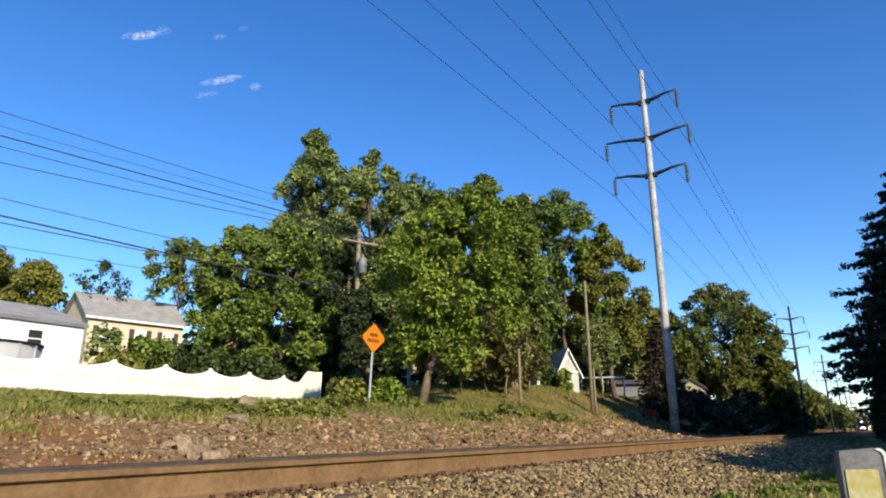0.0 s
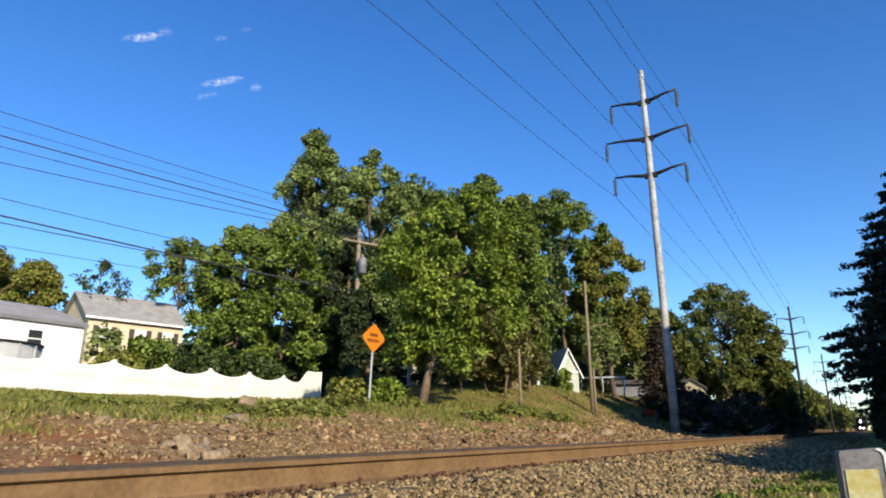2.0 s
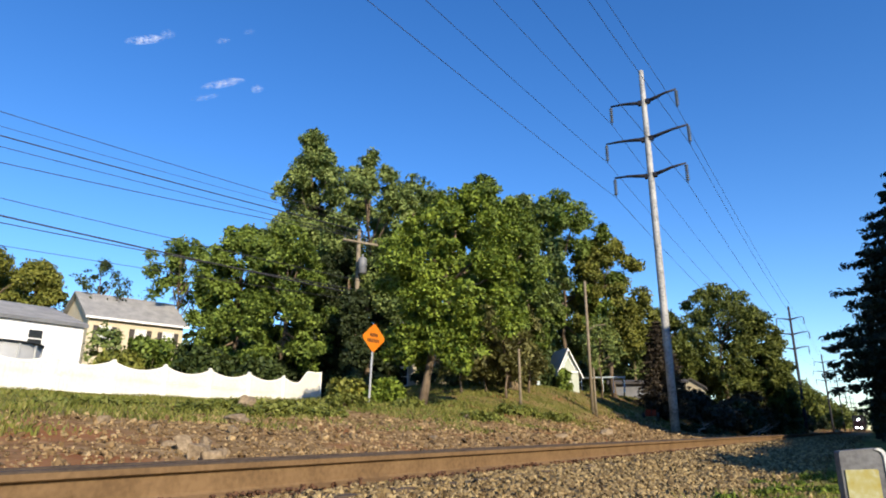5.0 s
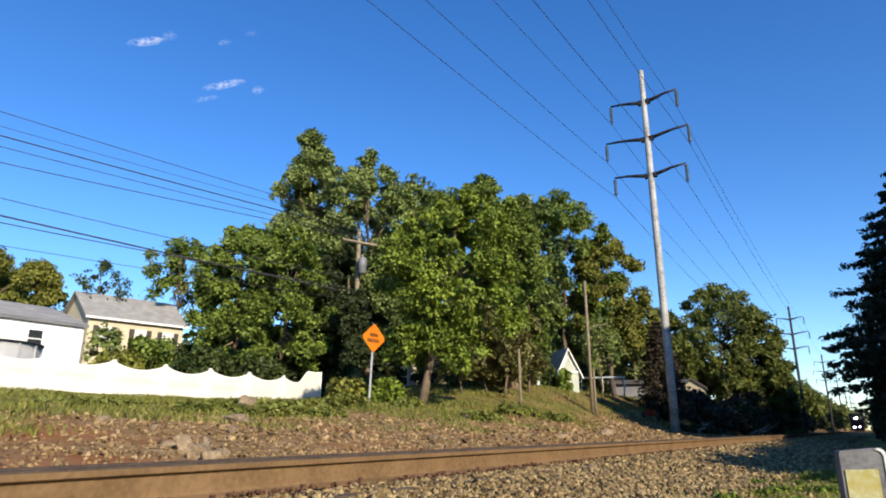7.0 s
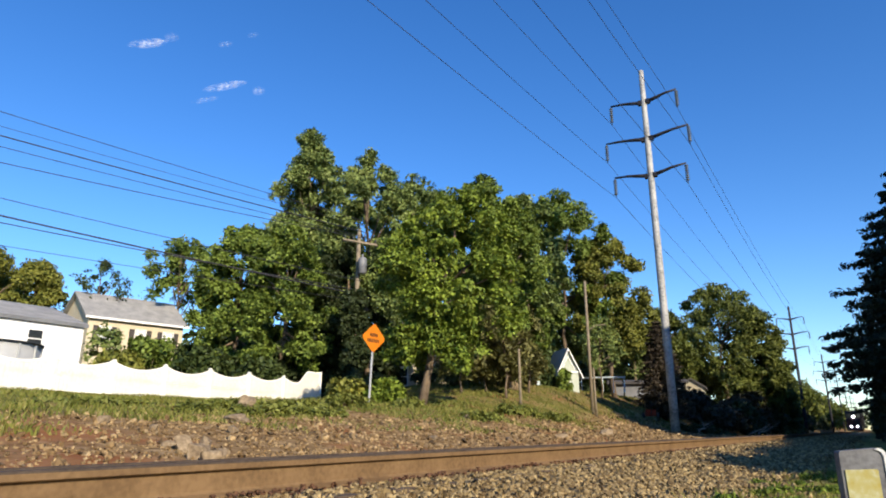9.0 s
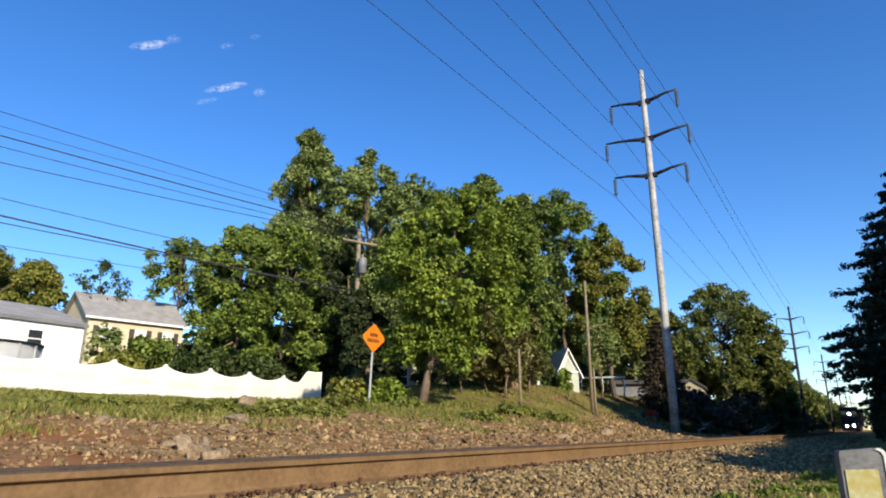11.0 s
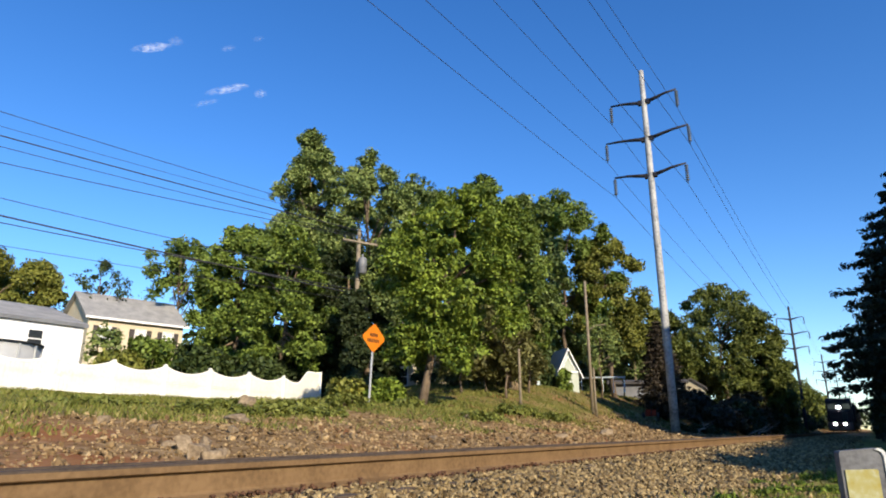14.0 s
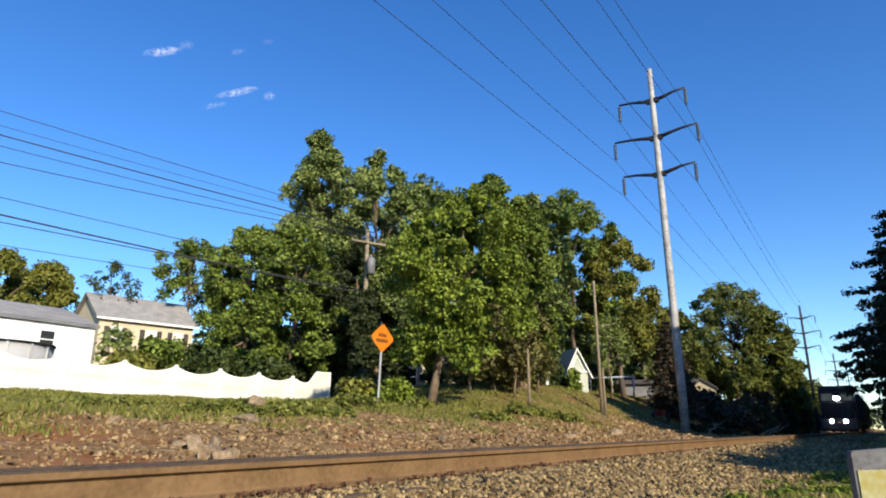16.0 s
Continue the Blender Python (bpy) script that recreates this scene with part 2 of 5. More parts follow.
def ground_material():
    m = bpy.data.materials.new("bank_soil_and_turf")
    m.use_nodes = True
    n, l = m.node_tree.nodes, m.node_tree.links
    b = n["Principled BSDF"]
    tc, sep = n.new("ShaderNodeTexCoord"), n.new("ShaderNodeSeparateXYZ")
    l.new(tc.outputs["Object"], sep.inputs[0])

    def ramped(scale, cols, detail=6.0):
        t, r = n.new("ShaderNodeTexNoise"), n.new("ShaderNodeValToRGB")
        t.inputs["Scale"].default_value, t.inputs["Detail"].default_value = scale, detail
        l.new(tc.outputs["Object"], t.inputs["Vector"])
        e = r.color_ramp.elements
        e[0].position, e[1].position = 0.35, 0.66
        e[0].color, e[1].color = (*cols[0], 1), (*cols[-1], 1)
        if len(cols) == 3:
            e.new(0.5).color = (*cols[1], 1)
        l.new(t.outputs["Fac"], r.inputs[0])
        return t, r.outputs[0]
    _, grass = ramped(1.3, ((0.076, 0.084, 0.017), (0.134, 0.130, 0.029), (0.202, 0.168, 0.063)))
    soil_n, soil = ramped(5.0, ((0.11, 0.064, 0.026), (0.2, 0.13, 0.06), (0.3, 0.21, 0.112)), 9)
    red_n, red = ramped(0.8, ((0.2, 0.078, 0.028), (0.23, 0.115, 0.055)))
    patch = n.new("ShaderNodeTexNoise")
    patch.inputs["Scale"].default_value, patch.inputs["Detail"].default_value = 0.35, 4
    l.new(tc.outputs["Object"], patch.inputs["Vector"])
    pr = n.new("ShaderNodeMapRange")
    pr.inputs[1].default_value, pr.inputs[2].default_value = 0.5, 0.62
    l.new(patch.outputs["Fac"], pr.inputs[0])
    earth = n.new("ShaderNodeMix")
    earth.data_type = "RGBA"
    l.new(pr.outputs[0], earth.inputs[0])
    l.new(soil, earth.inputs[6])
    l.new(red, earth.inputs[7])
    wob = n.new("ShaderNodeTexNoise")
    wob.inputs["Scale"].default_value, wob.inputs["Detail"].default_value = 0.9, 6
    l.new(tc.outputs["Object"], wob.inputs["Vector"])

    def math_node(op, a, bb):
        k = n.new("ShaderNodeMath")
        k.operation = op
        for i, v in enumerate((a, bb)):
            if isinstance(v, float):
                k.inputs[i].default_value = v
            else:
                l.new(v, k.inputs[i])
        return k.outputs[0]
    shift = math_node("MULTIPLY", math_node("SUBTRACT", wob.outputs["Fac"], 0.5), 7.0)
    yy = math_node("ADD", sep.outputs["Y"], shift)
    up, down = n.new("ShaderNodeMapRange"), n.new("ShaderNodeMapRange")
    up.inputs[1].default_value, up.inputs[2].default_value = 9.4, 11.4
    down.inputs[1].default_value, down.inputs[2].default_value = 1.6, 0.2
    l.new(yy, up.inputs[0])
    l.new(sep.outputs["Y"], down.inputs[0])
    bare = n.new("ShaderNodeTexNoise")
    bare.inputs["Scale"].default_value, bare.inputs["Detail"].default_value = 0.5, 7
    l.new(tc.outputs["Object"], bare.inputs["Vector"])
    cover = n.new("ShaderNodeMapRange")
    cover.inputs[1].default_value, cover.inputs[2].default_value = 0.38, 0.52
    l.new(bare.outputs["Fac"], cover.inputs[0])
    yard = n.new("ShaderNodeMapRange")
    yard.inputs[1].default_value, yard.inputs[2].default_value, yard.inputs[3].default_value, yard.inputs[4].default_value = 25.0, 36.0, 1.0, 0.35
    l.new(sep.outputs["X"], yard.inputs[0])
    turf = math_node("MULTIPLY", math_node("MULTIPLY", up.outputs[0], cover.outputs[0]), yard.outputs[0])
    green = math_node("MAXIMUM", turf, down.outputs[0])
    mix = n.new("ShaderNodeMix")
    mix.data_type = "RGBA"
    l.new(green, mix.inputs[0])
    l.new(earth.outputs[2], mix.inputs[6])
    l.new(grass, mix.inputs[7])
    l.new(mix.outputs[2], b.inputs["Base Color"])
    b.inputs["Roughness"].default_value, b.inputs["Specular IOR Level"].default_value = 0.95, 0.1
    bp = n.new("ShaderNodeBump")
    bp.inputs["Strength"].default_value, bp.inputs["Distance"].default_value = 0.7, 0.05
    l.new(soil_n.outputs["Fac"], bp.inputs["Height"])
    l.new(bp.outputs[0], b.inputs["Normal"])
    return m


def build_ground():
    xs = np.concatenate([[-4000, -800, -200, -60, -30, -15], np.arange(-8, 60, 0.5), np.arange(60, 140, 3), [150, 180, 240, 330, 500, 900, 4000]])
    ys = np.concatenate([[-4000, -800, -200, -60, -25, -12, -8, -6, -4, -3], np.arange(-2, 30, 0.4), np.arange(30, 70, 2), [75, 90, 120, 200, 400, 900, 4000]])
    verts = [(x, y, ground(x, y)) for y in ys for x in xs]
    w = len(xs)
    faces = [(j * w + i, j * w + i + 1, (j + 1) * w + i + 1, (j + 1) * w + i) for j in range(len(ys) - 1) for i in range(w - 1)]
    g = raw("ground", verts, faces, ground_material())
    for p in g.data.polygons:
        p.use_smooth = True
    tagged(g, "sloping railside bank of reddish soil, gravel and patchy grass", "ground", kind="structure")


build_ground()


# ---------- track ----------
NEAR_Y, FAR_Y, CANT = 3.0, 4.47, -0.062
RAIL_H = 0.186
LINE = -0.1       # the track's own bearing, degrees


def rail_profile():
    half = [(0.076, -0.186), (0.076, -0.176), (0.02, -0.158), (0.0095, -0.146), (0.0088, -0.06), (0.014, -0.05), (0.034, -0.044), (0.037, -0.04), (0.036, -0.013)]
    return half


def build_track():
    track = empty("railway_track", pose(0, 0, 0, 0, 0, LINE), "single railway track with rusty rails on pale stone ballast", "railway track", kind="structure")
    half = rail_profile()
    section = half + [(-u, z) for u, z in half[::-1]]
    for y, z in ((NEAR_Y, 0.0), (FAR_Y, CANT)):
        bm = prism(section, (-25.0, 900.0), "x")
        r = part("rail", bm, RAIL, track, "brown rusty steel rail")
        r.location = (0, y, z)
        top = [(0.036, -0.0135), (0.034, -0.006), (0.027, -0.001), (0.012, 0.0), (-0.012, 0.0), (-0.027, -0.001), (-0.034, -0.006), (-0.036, -0.0135)]
        t = part("rail_head", prism(top, (-25.0, 900.0), "x"), RAIL_TOP, r, "polished running surface with its dark reflection put into the colour")
        t.location = (0, 0, 0.0004)
    # ties, plates and spikes
    tie = boxed(-0.11, -0.52, -0.18, 0.11, 2.0, 0.0, bevel=0.012)
    tie_me = bpy.data.meshes.new("tie")
    tie.to_mesh(tie_me)
    tie.free()
    tie_me.materials.append(TIE)
    plate = boxed(-0.09, -0.17, 0.0, 0.09, 0.17, 0.018, bevel=0.004)
    plate_me = bpy.data.meshes.new("tie_plate")
    plate.to_mesh(plate_me)
    plate.free()
    plate_me.materials.append(SPIKE)
    sp = bmesh.new()
    box(sp, -0.007, -0.007, -0.03, 0.007, 0.007, 0.016)
    box(sp, -0.012, -0.012, 0.016, 0.012, 0.016, 0.026, bevel=0.003)
    spike_me = bpy.data.meshes.new("spike")
    sp.to_mesh(spike_me)
    sp.free()
    spike_me.materials.append(SPIKE)
    tilt = math.degrees(math.atan2(CANT, FAR_Y - NEAR_Y))
    for i in range(96):
        x = -3.0 + i * 0.53 + random.uniform(-0.03, 0.03)
        o = new("tie", tie_me)
        o.parent = track
        o.matrix_basis = pose(x, NEAR_Y, -RAIL_H - 0.019, tilt, 0, random.uniform(-1.2, 1.2))
        if i < 60:
            for y, z in ((NEAR_Y, 0.0), (FAR_Y, CANT)):
                p = new("tie_plate", plate_me)
                p.parent = track
                p.matrix_basis = pose(x, y, z - RAIL_H - 0.018)
                if y == NEAR_Y:
                    for dx, lift in ((-0.05, 0.0), (0.055, random.uniform(0, 0.02))):
                        s = new("spike", spike_me)
                        s.parent = track
                        s.matrix_basis = pose(x + dx, y - 0.088, z - RAIL_H + lift, 0, 0, random.uniform(-12, 12))


build_track()


def stones_mesh(name, spots, material, parent=None, label="", seed=5):
    """Many angular stones in one mesh. spots: rows of x, y, z, size."""
    base_v = np.array([(math.cos(a) * math.cos(e), math.sin(a) * math.cos(e), math.sin(e)) for e, k, o in ((-0.6, 4, 0.3), (0.55, 4, 1.0)) for a in (o + 2 * math.pi * i / k for i in range(k))] + [(0, 0, 1.0)])
    base_f = np.array([(0, 1, 5), (0, 5, 4), (1, 2, 6), (1, 6, 5), (2, 3, 7), (2, 7, 6), (3, 0, 4), (3, 4, 7), (4, 5, 8), (5, 6, 8), (6, 7, 8), (7, 4, 8)])
    spots = np.asarray(spots)
    n = len(spots)
    rng = np.random.default_rng(seed)
    v = base_v[None] * rng.uniform(0.65, 1.25, (n, len(base_v), 1)) * rng.uniform(0.6, 1.2, (n, 1, 3))
    q = rng.normal(size=(n, 4))
    q /= np.linalg.norm(q, axis=1, keepdims=True)
    w, x, y, z = q.T
    R = np.stack([1 - 2 * (y * y + z * z), 2 * (x * y - z * w), 2 * (x * z + y * w), 2 * (x * y + z * w), 1 - 2 * (x * x + z * z), 2 * (y * z - x * w), 2 * (x * z - y * w), 2 * (y * z + x * w), 1 - 2 * (x * x + y * y)], 1).reshape(n, 3, 3)
    v = np.einsum("nij,nkj->nki", R, v) * spots[:, None, 3:4] + spots[:, None, :3]
    f = (base_f[None] + (np.arange(n) * len(base_v))[:, None, None]).reshape(-1, 3)
    return raw(name, v.reshape(-1, 3), f, material, parent, label)


def build_ballast():
    rng = np.random.default_rng(11)
    spots = []
    for x0, x1, dens, size in ((-8.0, 1.0, 260, 0.033), (1.0, 7.0, 950, 0.022), (7.0, 13.0, 560, 0.026), (13.0, 26.0, 220, 0.036), (26.0, 60.0, 60, 0.05)):
        n = int((x1 - x0) * 2.1 * dens)
        xs, ys = rng.uniform(x0, x1, n), 3.0 - 2.1 * rng.random(n) ** 0.9 * (1 + 0.12 * rng.normal(size=n))
        for x, y in zip(xs, ys):
            if abs(y - NEAR_Y) < 0.08:
                continue
            s = size * rng.uniform(0.6, 1.45)
            spots.append((x, y, ground(x, y) + s * rng.uniform(-0.1, 0.5), s))
    # between the rails and beyond them
    n = 5200
    for x, y in zip(rng.uniform(-8, 40, n), rng.uniform(3.1, 6.0, n)):
        if abs(y - FAR_Y) < 0.1:
            continue
        s = 0.036 * rng.uniform(0.6, 1.4)
        spots.append((x, y, min(ground(x, y), -0.21 + CANT * (y - 3) / 1.47) + s * 0.2, s))
    scale = []
    for x in rng.uniform(-2, 40, 3000):
        if noise.noise((x * 1.6, 0.0, 5.0)) > -0.12:
            s = rng.uniform(0.008, 0.026)
            scale.append((x, NEAR_Y - 0.085 - abs(rng.normal()) * 0.035, -0.195 + rng.uniform(0, 0.03), s))
    tagged(stones_mesh("rust_scale", scale, SPIKE, seed=8), "crumbling dark rust scale along the foot of the rail", "rust scale", kind="stuff")
    bed = tagged(stones_mesh("ballast", spots, STONE), "pale tan crushed stone ballast beside the track", "ballast", kind="stuff")
    shapes = [stones_mesh("stone", [(0, 0, 0, 0.023 + 0.0025 * k)], STONE_ONE, seed=60 + k) for k in range(6)]
    for k in range(270):
        x, y = rng.uniform(1.9, 6.2), 3.0 - 2.0 * rng.random()
        if abs(y - NEAR_Y) < 0.11:
            y -= 0.12
        ob = shapes[k] if k < 6 else new("stone", shapes[k % 6].data)
        ob.parent = bed
        ob.matrix_basis = pose(x, y, ground(x, y) + 0.017, rng.uniform(0, 360), rng.uniform(0, 360), 0)
    spots = []
    n = 30000
    for x, y in zip(rng.uniform(-2, 50, n), 5.6 + 5.9 * rng.random(n) ** 1.2):
        s = 0.03 * rng.uniform(0.45, 1.15) * (2.2 if rng.random() < 0.04 else 1.0) * (1 + x / 60)
        spots.append((x, y, ground(x, y) + s * 0.05, s))
    for x, y in zip(rng.uniform(3, 34, 900), 6.2 + 4.6 * rng.random(900)):
        s = 0.05 * rng.uniform(0.6, 1.6) * (0.8 + x / 40)
        spots.append((x, y, ground(x, y) + s * 0.1, s))
    tagged(stones_mesh("bank_stones", spots, BANK_STONE), "loose stones strewn over the soil bank", "stones", kind="stuff")


build_ballast()


def boulder(x, y, size, flat, seed, label):
    bm = bmesh.new()
    bmesh.ops.create_icosphere(bm, subdivisions=3, radius=1.0)
    for v in bm.verts:
        c = v.co.copy()
        k = 1 + 0.45 * noise.noise(c * 1.3 + Vector((seed, 0, 0))) + 0.16 * noise.noise(c * 3.5 + Vector((0, seed, 0)))
        v.co = Vector((c.x * size[0], c.y * size[1], c.z * size[2])) * k
    ob = part("boulder", bm, STONE_PALE)
    ob.matrix_basis = pose(x, y, ground(x, y) + flat * size[2], 0, 0, seed * 40)
    tagged(ob, label, "rock", "rocks on the bank")


# ---------- plants ----------
def leaf_sprays(rng, centres, radii, count, size, per=12, squash=0.8, spread=(1.3, 2.6)):
    """Leaves in small drooping sprays, the sprays set about the outside of many clumps."""
    centres, radii = np.asarray(centres), np.asarray(radii)
    sprays = max(1, count // per)
    pick = rng.choice(len(centres), sprays, p=radii ** 2 / (radii ** 2).sum())
    d = rng.normal(size=(sprays, 3)) + np.array((0, 0, 0.25))
    d /= np.linalg.norm(d, axis=1, keepdims=True)
    depth = np.where(rng.random((sprays, 1)) < 0.2, rng.uniform(0.1, 0.6, (sprays, 1)), 0.6 + 0.5 * rng.random((sprays, 1)) ** 0.8)
    mid = centres[pick] + d * depth * radii[pick][:, None] * np.array((1, 1, squash))
    face = d * 0.75 + np.array((0, 0, 0.5)) + rng.normal(size=(sprays, 3)) * 0.4
    face /= np.linalg.norm(face, axis=1, keepdims=True)
    a = np.cross(face, rng.normal(size=(sprays, 3)))
    a /= np.linalg.norm(a, axis=1, keepdims=True)
    b = np.cross(face, a)
    reach = size * rng.uniform(*spread, (sprays, 1))
    n = sprays * per
    of = np.repeat(np.arange(sprays), per)
    ang, rad = rng.uniform(0, 2 * np.pi, (n, 1)), np.sqrt(rng.random((n, 1)))
    out = a[of] * np.cos(ang) + b[of] * np.sin(ang)
    p = mid[of] + out * rad * reach[of] + face[of] * reach[of] * (rng.normal(size=(n, 1)) * 0.16 - 0.35 * rad ** 2)
    nrm = face[of] + out * 0.35 * rad + rng.normal(size=(n, 3)) * 0.38
    nrm /= np.linalg.norm(nrm, axis=1, keepdims=True)
    w = out + rng.normal(size=(n, 3)) * 0.5 + np.array((0, 0, -0.35))
    w -= nrm * (w * nrm).sum(1, keepdims=True)
    w /= np.linalg.norm(w, axis=1, keepdims=True)
    u = np.cross(nrm, w)
    s = size * rng.uniform(0.6, 1.3, (n, 1))
    bend = nrm * s * rng.uniform(0.02, 0.22, (n, 1))
    v = np.stack([p - w * s * 0.6, p + u * s * 0.42 + bend - w * s * 0.1, p + w * s * 0.62, p - u * s * 0.42 + bend - w * s * 0.1], 1)
    return v.reshape(-1, 3), np.arange(n * 4).reshape(-1, 4)


def crown_clumps(rng, lobes, sub):
    """Smaller clumps gathered about each lobe of a crown."""
    cs, rs = [], []
    for c, r in lobes:
        for k in range(sub):
            d = rng.normal(size=3) + np.array((0, 0, 0.15))
            d /= np.linalg.norm(d)
            q = r * rng.uniform(0.28, 0.5)
            cs.append(np.asarray(c) + d * (r - q * 0.6) * rng.uniform(0.55, 1.1) * np.array((1, 1, 0.85)))
            rs.append(q)
    return cs, rs


def leaf_cloud(rng, centres, radii, count, size, squash=0.8, shell=0.5, droop=0.0, scatter=0.13, wide=0.42):
    """Leaf sprays: bent four-sided blades on the shells of many small clumps."""
    centres, radii = np.asarray(centres), np.asarray(radii)
    pick = rng.choice(len(centres), count, p=radii ** 2 / (radii ** 2).sum())
    d = rng.normal(size=(count, 3))
    d /= np.linalg.norm(d, axis=1, keepdims=True)
    r = shell + (1 - shell) * rng.random((count, 1)) ** 0.6
    off = d * r * radii[pick][:, None]
    off[:, 2] *= squash
    p = centres[pick] + off
    p += rng.normal(size=p.shape) * scatter * radii[pick][:, None]
    nrm = d + rng.normal(size=(count, 3)) * 0.34 + np.array((0, 0, 0.3))
    nrm /= np.linalg.norm(nrm, axis=1, keepdims=True)
    ref = rng.normal(size=(count, 3)) + np.array((0, 0, -droop))
    u = np.cross(nrm, ref)
    u /= np.linalg.norm(u, axis=1, keepdims=True)
    w = np.cross(nrm, u)
    s = size * rng.uniform(0.6, 1.35, (count, 1))
    bend = nrm * s * rng.uniform(0.05, 0.3, (count, 1))
    v = np.stack([p - w * s * 0.62, p + u * s * wide + bend, p + w * s * 0.62, p - u * s * wide + bend], 1)
    f = np.arange(count * 4).reshape(-1, 4)
    return v.reshape(-1, 3), f


def tree(name, x, y, top, low, radius, leaf, leaves, size, seed, label, category="tree", clumps=30, trunk=0.2, lean=(0, 0), profile=None, group="", tuft=(0.2, 0.38), sub=8):
    """A tree: tapered trunk with limbs, and a crown of leaf clumps. top, low: heights of the crown's ends."""
    rng = np.random.default_rng(seed)
    z0 = ground(x, y) - 0.1
    th = empty(name, pose(x, y, z0), label, category, group)
    top, low = top - z0, low - z0
    h = top - low
    cx, cy = lean
    bm = bmesh.new()
    tip = low + h * 0.75
    path = [(cx * (k / 6) ** 1.5 + 0.03 * radius * math.sin(k * 1.7 + seed), cy * (k / 6) ** 1.5 + 0.03 * radius * math.cos(k * 2.1 + seed), tip * k / 6) for k in range(7)]
    tube(path, [trunk * (1.25 if k == 0 else 1 - 0.13 * k) for k in range(7)], 9, bm)
    prof = profile or (lambda t: max(0.05, 1 - (abs(2 * t - 0.86) / 1.16) ** 2.4) ** 0.55)
    lobes = []
    for k in range(clumps):
        t = (k + rng.random()) / clumps
        a = k * 2.4 + rng.uniform(-0.6, 0.6)
        wide = radius * prof(t)
        cr = min(radius * rng.uniform(*tuft), wide * 0.75 + 0.1)
        rr = max(0.0, wide - cr * 0.85) * rng.random() ** 0.3 * (1.12 if k % 6 == 0 else 1.0)
        cz = low + cr * 0.7 + (h - cr * 1.6) * t
        lobes.append((np.array((cx * (0.5 + t / 2) + rr * math.cos(a), cy * (0.5 + t / 2) + rr * math.sin(a), cz)), cr))
    # limbs reach into the lobes
    for c, cr in sorted(lobes, key=lambda q: -q[1])[:14]:
        c = Vector(c)
        u = 2 + 4 * min(0.95, max(0.0, (c.z - low) / h * 0.8))
        st = Vector(path[int(u)]).lerp(Vector(path[int(u) + 1]), u - int(u))
        mid = st.lerp(c, 0.5) + Vector((0, 0, 0.06 * h * rng.uniform(-0.5, 0.6)))
        limb = bm if trunk >= 0.1 else bmesh.new()
        tube([st, mid, c], [trunk * 0.42, trunk * 0.27, trunk * 0.1], 6, limb)
        if limb is not bm:
            part("limb", limb, BARK, th)
    part("trunk", bm, BARK, th)
    cs, rs = crown_clumps(rng, lobes, sub)
    v, f = leaf_sprays(rng, cs, rs, leaves, size)
    raw("crown", v, f, leaf, th)
    return th


def bush(name, x, y, w, d, h, leaf, leaves, size, seed, label, category="bush", group="", base=None):
    rng = np.random.default_rng(seed)
    z0 = ground(x, y) if base is None else base
    th = empty(name, pose(x, y, z0 - 0.05), label, category, group)
    cs, rs = [], []
    for k in range(int(24 * max(1, min(4, w * h / (min(w, d, h) ** 2 * 2))))):
        a, t = rng.uniform(0, 2 * math.pi), rng.random()
        k2 = math.sqrt(rng.random()) * (1 - 0.45 * t)
        r = min(w, d, h) * rng.uniform(0.2, 0.42)
        cs.append((k2 * (w - r * 0.5) * math.cos(a), k2 * (d - r * 0.5) * math.sin(a), r * 0.6 + (h - r * 1.3) * t))
        rs.append(r)
    bm = bmesh.new()
    for k in range(8):
        c = Vector(cs[k])
        tube([(c.x * 0.15, c.y * 0.15, 0), (c.x * 0.5, c.y * 0.5, c.z * 0.6), c], [0.03, 0.02, 0.008], 5, bm)
    part("stems", bm, BARK, th)
    v, f = leaf_sprays(rng, cs, rs, int(leaves * 1.4), size, per=8, spread=(0.9, 1.8))
    raw("foliage", v, f, leaf, th)
    return th


